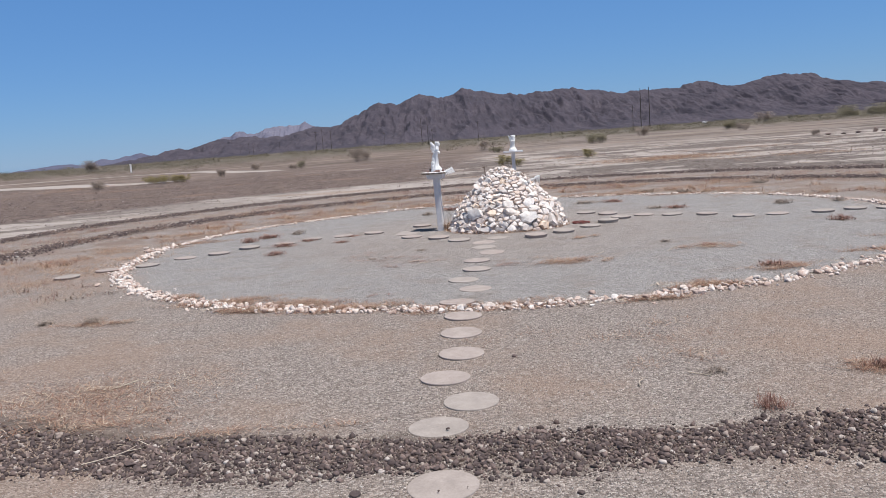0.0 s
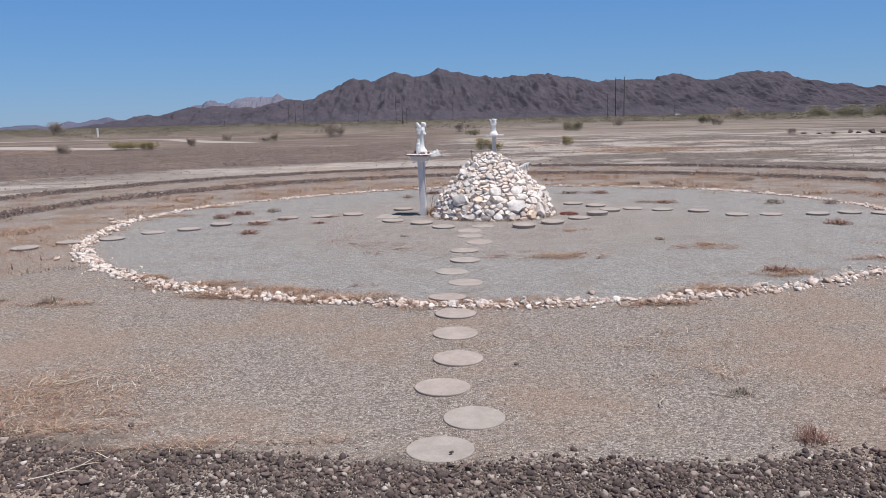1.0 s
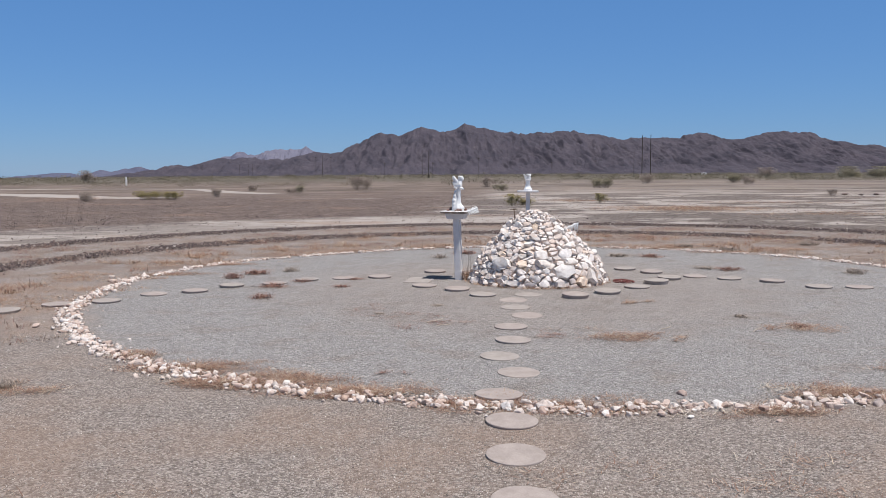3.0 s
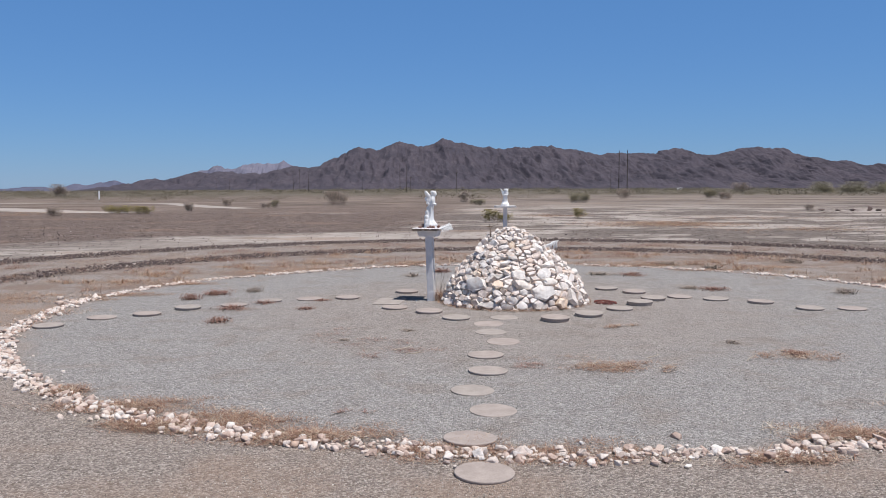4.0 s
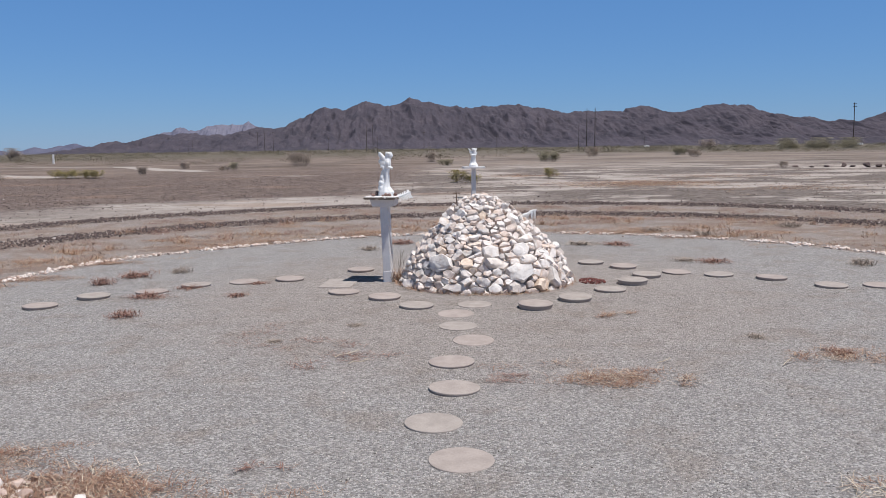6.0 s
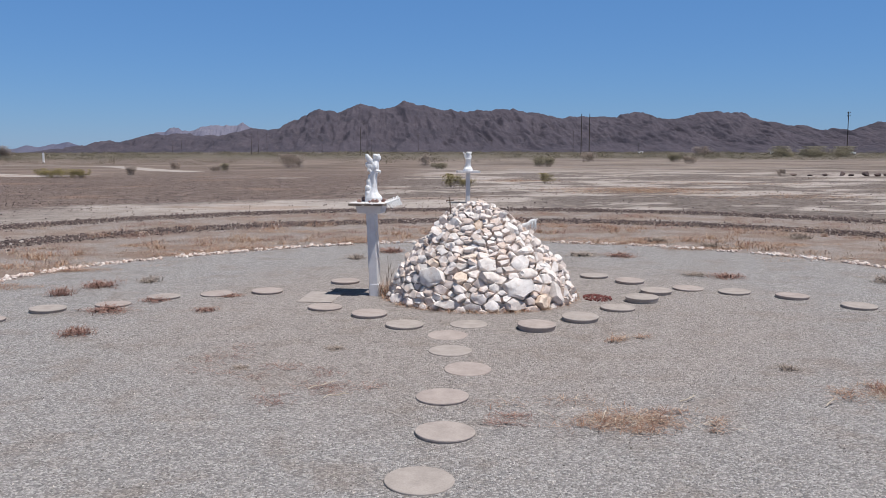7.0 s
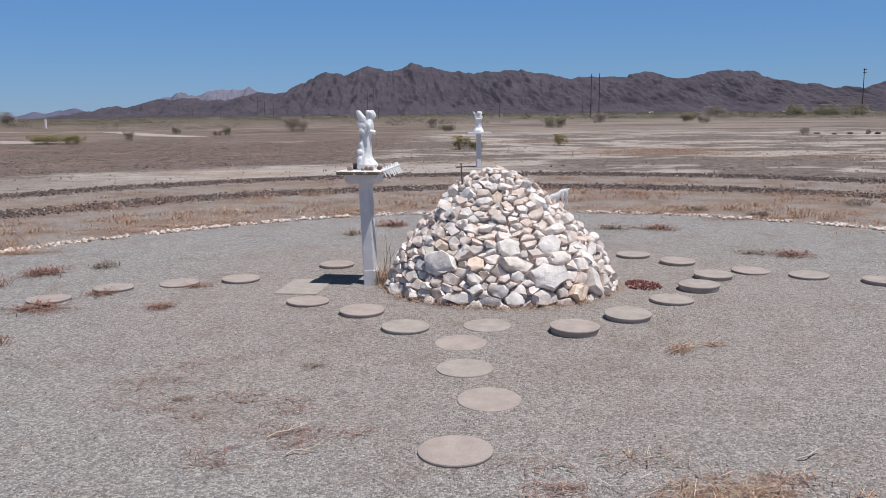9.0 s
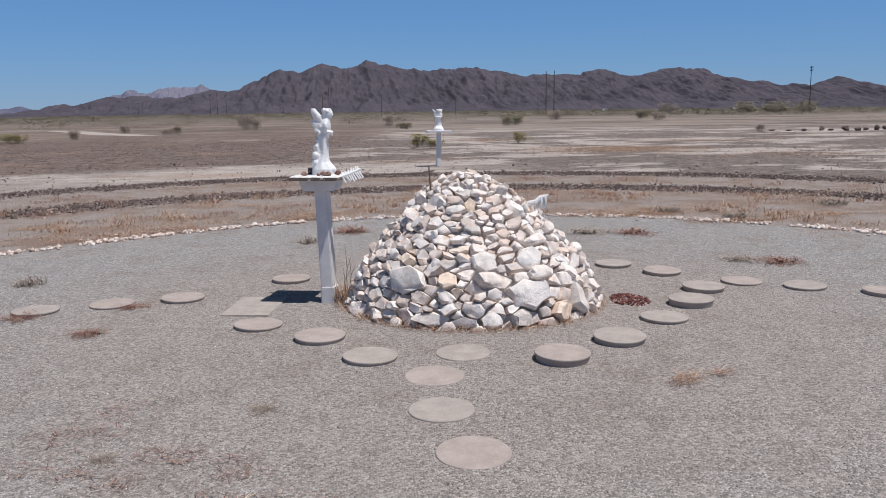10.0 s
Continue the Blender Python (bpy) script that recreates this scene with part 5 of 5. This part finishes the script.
SHRUBS = [(-17.6, 52.5, 1.6, 0.5, 1), (-16.2, 52.2, 1.1, 0.45, 1), (-15.3, 58.9, 0.8, 0.55, 0), (-20.0, 49.2, 0.9, 0.5, 0), (-16.9, 77.3, 0.9, 0.55, 0), (-11.0, 67.5, 0.65, 0.6, 1),
          (-11.9, 68.1, 0.75, 0.4, 0), (-7.3, 79.0, 2.1, 1.15, 0), (3.05, 38.5, 0.58, 0.5, 1), (3.6, 38.3, 0.62, 0.32, 1), (7.5, 41.3, 0.5, 0.46, 1), (5.2, 93.1, 0.9, 1.2, 0),
          (5.2, 74.3, 1.4, 0.5, 1), (15.8, 83.0, 2.6, 0.95, 1)]
SHRUBS2 = [(28.7, 117.4, 1.8, 1.3, 0), (43.6, 123.8, 2.3, 1.3, 1), (38.3, 104.4, 1.5, 0.9, 0), (96.0, 246.0, 4.3, 2.9, 0), (-75.4, 181.3, 3.2, 2.6, 0), (23.7, 52.4, 0.5, 0.4, 0)]
for i, (x, y, w, h, g) in enumerate(SHRUBS + SHRUBS2):
    shrub(x, y, w, h, bool(g), i, mat=DUSTY if g and y > 60 else None)
for i in range(8):
    shrub(125 + i * 3.4, 256 + (i % 3) * 4.0, 5.0, 2.3 + 1.1 * math.sin(i * 2.1), True, 60 + i, "tall dusty green thicket bush near the far poles", DUSTY, 0.24)


def far_scrub():
    rng = np.random.default_rng(77)
    pts = []
    while len(pts) < 1200:
        az, r = rng.uniform(-0.62, 0.66), 90 * math.exp(2.75 * rng.random() ** 0.5)
        x, y = r * math.sin(az), 5 + r * math.cos(az)
        if noise.noise(Vector((x * 0.02, y * 0.012, 2.0))) + rng.normal(0, 0.2) > 0.12:
            pts.append((x, y, r))
    pts = np.array(pts)
    h = 0.38 + 0.7 * rng.random(len(pts)) ** 3 + pts[:, 2] * 0.0011
    k = 110
    pos = np.repeat(np.concatenate([pts[:, :2], zs(pts[:, :2])[:, None]], 1), k, axis=0)
    hh = np.repeat(h, k)
    pos += rng.normal(0, 1, pos.shape) * np.stack([hh * 1.25, hh * 1.25, hh * 0.0], 1)
    pos[:, 2] += hh * rng.random(len(hh)) ** 1.3 * 0.8
    v, f = blades(rng, pos, 0.24, 0.05, (0.2, 1.65))
    c = np.repeat(pos, 5, axis=0)
    v = c + (v - c) * np.repeat(hh, 5)[:, None]
    tagged(new("far_scrub", mesh_from("far_scrub", v, f, GREY_LEAF)), "distant dusty scrub scattered along the desert flats", "scrub", kind="stuff")


far_scrub()


def far_creosote():
    """Darker, taller bushes that close the flats below the mountains."""
    rng = np.random.default_rng(78)
    pts = []
    while len(pts) < 1700:
        az, r = rng.uniform(-0.64, 0.68), 125 * math.exp(2.0 * rng.random() ** 0.62)
        x, y = r * math.sin(az), 5 + r * math.cos(az)
        if noise.noise(Vector((x * 0.02, y * 0.012, 7.0))) + rng.normal(0, 0.12) + 0.3 * (r > 330) > 0.22:
            pts.append((x, y, r))
    pts = np.array(pts)
    h = 0.45 + 1.5 * rng.random(len(pts)) ** 2.5 * np.clip(pts[:, 2] / 260, 0.35, 1.3)
    k = 90
    pos = np.repeat(np.concatenate([pts[:, :2], zs(pts[:, :2])[:, None]], 1), k, axis=0)
    hh = np.repeat(h, k)
    pos += rng.normal(0, 1, pos.shape) * np.stack([hh * 0.85, hh * 0.85, hh * 0.0], 1)
    pos[:, 2] += hh * rng.random(len(hh)) * 0.85
    v, f = blades(rng, pos, 0.24, 0.06, (0.2, 1.65))
    c = np.repeat(pos, 5, axis=0)
    v = c + (v - c) * np.repeat(hh, 5)[:, None]
    tagged(new("far_creosote", mesh_from("far_creosote", v, f, OLIVE)), "distant olive creosote bushes in a band below the mountains", "scrub", kind="stuff")


far_creosote()


# ---------------------------------------------------------------- boulders, poles, far things
def boulder(x, y, w, h, seed):
    bm = rock_bm(seed, 22, 0.15, 0.06)
    bmesh.ops.scale(bm, vec=(w * 0.9, w * 0.8, h * 0.85), verts=bm.verts)
    ob = part("boulder", bm, DARK_ROCK)
    ob.matrix_basis = pose(x, y, ground_z(x, y) + h * 0.32, 0, 0, seed * 51)
    tagged(ob, "dark rounded boulder in a row on pale soil", "boulder", "row of boulders")


ROW = [(24.9, 53.3, 0.48, 0.2), (25.6, 52.7, 0.4, 0.16), (26.6, 52.8, 0.45, 0.2), (27.7, 52.9, 0.45, 0.4), (28.1, 52.6, 0.49, 0.2), (28.7, 52.1, 0.73, 0.4), (29.3, 51.9, 0.45, 0.3), (30.3, 52.6, 0.45, 0.3),
       (30.8, 52.4, 0.42, 0.44), (32.0, 53.4, 0.45, 0.34), (32.5, 53.2, 0.55, 0.3), (33.5, 54.0, 0.43, 0.2), (34.0, 53.9, 0.45, 0.3), (35.2, 54.6, 0.42, 0.3), (35.8, 54.5, 0.46, 0.3), (37.1, 53.8, 0.62, 0.2), (38.5, 54.2, 0.5, 0.3)]
for i, r in enumerate(ROW):
    boulder(*r, 900 + i)


def utility_pole(x, y, h, arms=1, rz=0.0, lean=0.0):
    p = thing("utility_pole", (x, y, ground_z(x, y) - 0.2), "dark weathered wooden utility pole on the desert flats", "utility pole", "utility poles", rz)
    bm = bmesh.new()
    rod(bm, (0, 0, 0), (lean * h, 0, h + 0.2), 0.011 * h, 0.0075 * h, 8)
    part("pole", bm, POLE_WOOD, p)
    for i in range(arms):
        z = h - 0.45 - i * 0.9
        arm = part("crossarm", box(bmesh.new(), 0.2 * h, 0.12, 0.14, pose(lean * z, -0.1, z + 0.2), 0.01, 1), POLE_WOOD, p)
        for s in (-0.09, -0.05, 0.05, 0.09):
            bm = bmesh.new()
            rod(bm, (lean * z + s * h, -0.1, z + 0.27), (lean * z + s * h, -0.1, z + 0.47), 0.06, 0.04, 6)
            part("insulator", bm, POLE_WOOD, arm)


POLES = [(-58, 400, 10.1, 1), (-54.8, 399.5, 11.0, 0), (-49, 385.6, 9.8, 1), (-20, 317, 6.0, 1), (-6, 327, 10.9, 0), (-3.5, 321, 10.6, 0), (-1.6, 275, 5.4, 1), (15.7, 319, 7.8, 1), (40.7, 300, 5.7, 1),
         (75.6, 322, 9.6, 0), (77, 315, 15.6, 0), (92, 361, 17.9, 0), (136, 430, 6.2, 1), (-141, 597, 9.4, 1), (-135, 598, 9.6, 1), (-132, 598, 9.6, 0), (-113, 598, 9.0, 1)]
for x, y, h, arms in POLES:
    utility_pole(x, y, h, arms, 70)
utility_pole(149.5, 260, 14.3, 2, 80, 0.03)
utility_pole(300, 440, 9.5, 1, 60)

marker = thing("marker_post", (-47.2, 128, ground_z(-47.2, 128) - 0.1), "slim white marker post beside the pale track", "marker post")
part("post", box(bmesh.new(), 0.22, 0.22, 1.4, pose(0, 0, 0.7), 0.02, 1), WHITE_METAL, marker)
part("cap", box(bmesh.new(), 0.26, 0.26, 0.06, pose(0, 0, 1.43), 0.01, 1), WHITE_METAL, marker)


def trailer(x, y, length):
    z = ground_z(x, y)
    t = thing("parked_trailer", (x, y, z), "small white travel trailer parked far off in the desert", "trailer", "parked trailers", 6)
    part("body", box(bmesh.new(), length, 2.0, 1.3, pose(0, 0, 1.15), 0.2, 3), WHITE_METAL, t)
    part("window", box(bmesh.new(), length * 0.25, 0.04, 0.4, pose(length * 0.1, -1.01, 1.35), 0.01, 1), TYRE, t)
    for s in (-0.18, 0.18):
        bm = bmesh.new()
        rod(bm, (s * length, -1.0, 0.33), (s * length, -0.75, 0.33), 0.33, 0.33, 14)
        part("wheel", bm, TYRE, t)


trailer(330, 560, 3.6)
trailer(292, 600, 3.4)
trailer(205, 640, 4.0)

# ---------------------------------------------------------------- loose pebbles, near walkway
rng = np.random.default_rng(41)
k = 100000
yy = 2.6 + 10.5 * rng.random(k) ** 1.25
xx = 0.3 + rng.normal(0, 1.0, k) * (0.9 + 0.25 * (yy - 2))
keep = (np.abs(xx) < 6) & (np.min([np.hypot(xx - p[0], yy - p[1]) for p in WALKWAY + AROUND], axis=0) > 0.165)
pos = np.stack([xx, yy, np.zeros(k)], 1)[keep]
pos[:, 2] = zs(pos[:, :2]) + 0.001
k = len(pos)
size = (0.0055 + 0.0075 * rng.random((k, 1)) ** 3.0) * rng.uniform(0.7, 1.2, (k, 3))
tagged(scatter("loose_gravel", TINY, pos, size, turns(rng, k), PEBBLES), "loose grey pebbles on the gravel", "gravel")
# stones strewn on the desert pavement
k = 60000
pos = np.stack([rng.uniform(-24, 26, k), 20 + 34 * rng.random(k) ** 1.4, np.zeros(k)], 1)
away = np.hypot(pos[:, 0] - 1.5, pos[:, 1] - 14)
dens = np.where(pos[:, 0] < -1 + 0.1 * (pos[:, 1] - 26), np.where(away > 17.0, 1.0, 0.25), 0.5) * (away > 12.1)
pos = pos[rng.random(k) < dens]
pos[:, 2] = zs(pos[:, :2]) + 0.01
k = len(pos)
size = (0.013 + 0.05 * rng.random((k, 1)) ** 6) * rng.uniform(0.7, 1.2, (k, 3))
tagged(scatter("strewn_stones", TINY, pos, size, turns(rng, k), DARK_ROCK), "dark stones strewn over the desert floor", "stones")


# ---------------------------------------------------------------- white ring of stones
def build_ring():
    ring = thing("stone_ring", (*RING, 0), "large ring of small white and pinkish rocks laid on gravel", "stone ring")
    rng = np.random.default_rng(51)
    meshes = []
    for i in range(14):
        bm = crag(block_bm(400 + i, 0.24, 0.06), i, 0.04)
        me = bpy.data.meshes.new("rock")
        bm.to_mesh(me)
        bm.free()
        me.materials.append(RIM_ROCK)
        meshes.append(me)
    k = 4300
    a = rng.uniform(-math.pi, math.pi, k)
    wide = np.where(np.sin(a) < -0.1, 0.07, 0.045)
    r = ring_radius(a) + rng.normal(0, 1, k) * wide + np.where(rng.random(k) < 0.08, rng.normal(0, 0.14, k), 0)
    s = 0.018 + 0.040 * rng.random(k) ** 2.0
    s = np.where(np.sin(a) > 0.1, s * 0.9 * (np.sin(a * 23) + np.sin(a * 57 + 1) > -1.35), s)
    cl = np.abs(np.angle(np.exp(1j * (a - math.radians(172))))) < 0.06
    s = np.where(cl, s * 1.5, s)
    a, r, s = a[s > 0], r[s > 0], s[s > 0]
    order = np.argsort(np.abs(a + math.pi / 2) - s * 4)
    x, y = r * np.cos(a), r * np.sin(a)
    for i in order[:300]:
        ob = new("rock", meshes[int(i) % 14])
        ob.parent = ring
        q = rng.uniform(0.8, 1.25, 3)
        ob.matrix_basis = pose(x[i], y[i], s[i] * 0.26 + ground_z(x[i] + RING[0], y[i] + RING[1]), rng.uniform(-30, 30), rng.uniform(-30, 30), rng.uniform(0, 360)) @ Matrix.Diagonal((s[i] * q[0] * 1.15, s[i] * q[1], s[i] * q[2] * 0.75, 1))
    o = order[300:]
    pos = np.stack([x[o], y[o], s[o] * 0.26], 1)
    size = s[o][:, None] * rng.uniform(0.8, 1.25, (len(o), 3)) * np.array([1.15, 1.0, 0.75])
    scatter("rubble", EDGED, pos, size, turns(rng, len(o), 0.8), RIM_ROCK, ring)


build_ring()


# ---------------------------------------------------------------- dark rock borders
def build_border(cx, cy, br, hw, near, seed):
    border = thing("rock_border", (cx, cy, 0), "curved border of dark volcanic rocks laid on gravel", "rock border", "rock borders")
    rng = np.random.default_rng(seed)
    meshes = []
    for i in range(10):
        bm = crag(rock_bm(800 + i, 13, 0.25, 0.04), i, 0.06)
        me = bpy.data.meshes.new("rock")
        bm.to_mesh(me)
        bm.free()
        me.materials.append(DARK_ROCK)
        meshes.append(me)

    def heights(x, y):
        return zs(np.stack([x + cx, y + cy], 1))

    if near:
        k = 17500
        a = rng.uniform(-math.pi / 2 - 0.62, -math.pi / 2 + 0.4, k)
        t = rng.uniform(-1, 1, k) + rng.normal(0, 0.16, k)
        r = br + hw * t * (1 + 0.2 * np.sin(a * 40)) + 0.32 * np.exp(-((a + 2.06) / 0.25) ** 2)
        s = 0.011 + 0.027 * rng.random(k) ** 4.0 + np.where(rng.random(k) < 0.004, 0.024, 0.0)
        x, y = r * np.cos(a), r * np.sin(a)
        clear = np.min([np.hypot(x + cx - p[0], y + cy - p[1]) for p in WALKWAY[:3]], axis=0) > 0.185
        x, y, s = x[clear], y[clear], s[clear]
        z = heights(x, y)
        order = np.argsort(-s)
        for i in order[:290]:
            ob = new("rock", meshes[int(i) % 10])
            ob.parent = border
            q = rng.uniform(0.8, 1.25, 3)
            ob.matrix_basis = pose(x[i], y[i], z[i] + s[i] * 0.16, rng.uniform(-35, 35), rng.uniform(-35, 35), rng.uniform(0, 360)) @ Matrix.Diagonal((s[i] * q[0] * 1.35, s[i] * q[1] * 1.1, s[i] * q[2] * 0.6, 1))
        o = order[290:]
        pos = np.stack([x[o], y[o], z[o] + s[o] * 0.16], 1)
        size = s[o][:, None] * rng.uniform(0.75, 1.3, (len(o), 3)) * np.array([1.2, 1.0, 0.8])
        scatter("rubble", ROCKS, pos, size, turns(rng, len(o)), DARK_ROCK, border)
        k = 9000
        a = rng.uniform(-math.pi / 2 - 0.62, -math.pi / 2 + 0.4, k)
        r = br + hw * 0.75 * rng.normal(0, 0.6, k) + 0.32 * np.exp(-((a + 2.06) / 0.25) ** 2)
        x, y = r * np.cos(a), r * np.sin(a)
        clear = np.min([np.hypot(x + cx - p[0], y + cy - p[1]) for p in WALKWAY[:3]], axis=0) > 0.175
        x, y = x[clear], y[clear]
        pos = np.stack([x, y, heights(x, y) + 0.003], 1)
        size = rng.uniform(0.009, 0.02, (len(x), 1)) * rng.uniform(0.7, 1.2, (len(x), 3))
        scatter("grit", TINY, pos, size, turns(rng, len(x)), DARK_ROCK, border)
    k = int(2 * math.pi * br * 2 * hw * 1250)
    a = rng.uniform(-math.pi, math.pi, k)
    if near:
        a = a[(a < -math.pi / 2 - 0.6) | (a > -math.pi / 2 + 0.38)]
        k = len(a)
    r = br + (hw + 0.24 * np.clip(np.sin(a) + 0.3, 0, 1)) * rng.normal(0, 0.55, k)
    s = 0.015 + 0.036 * rng.random(k) ** 3.2
    x, y = r * np.cos(a), r * np.sin(a)
    pos = np.stack([x, y, heights(x, y) + s * 0.22], 1)
    size = s[:, None] * rng.uniform(0.75, 1.3, (k, 3)) * np.array([1.2, 1.0, 0.8])
    scatter("rubble", ROCKS, pos, size, turns(rng, k), DARK_ROCK, border)


build_border(*BANDS[0], True, 61)
build_border(*BANDS[1], False, 62)
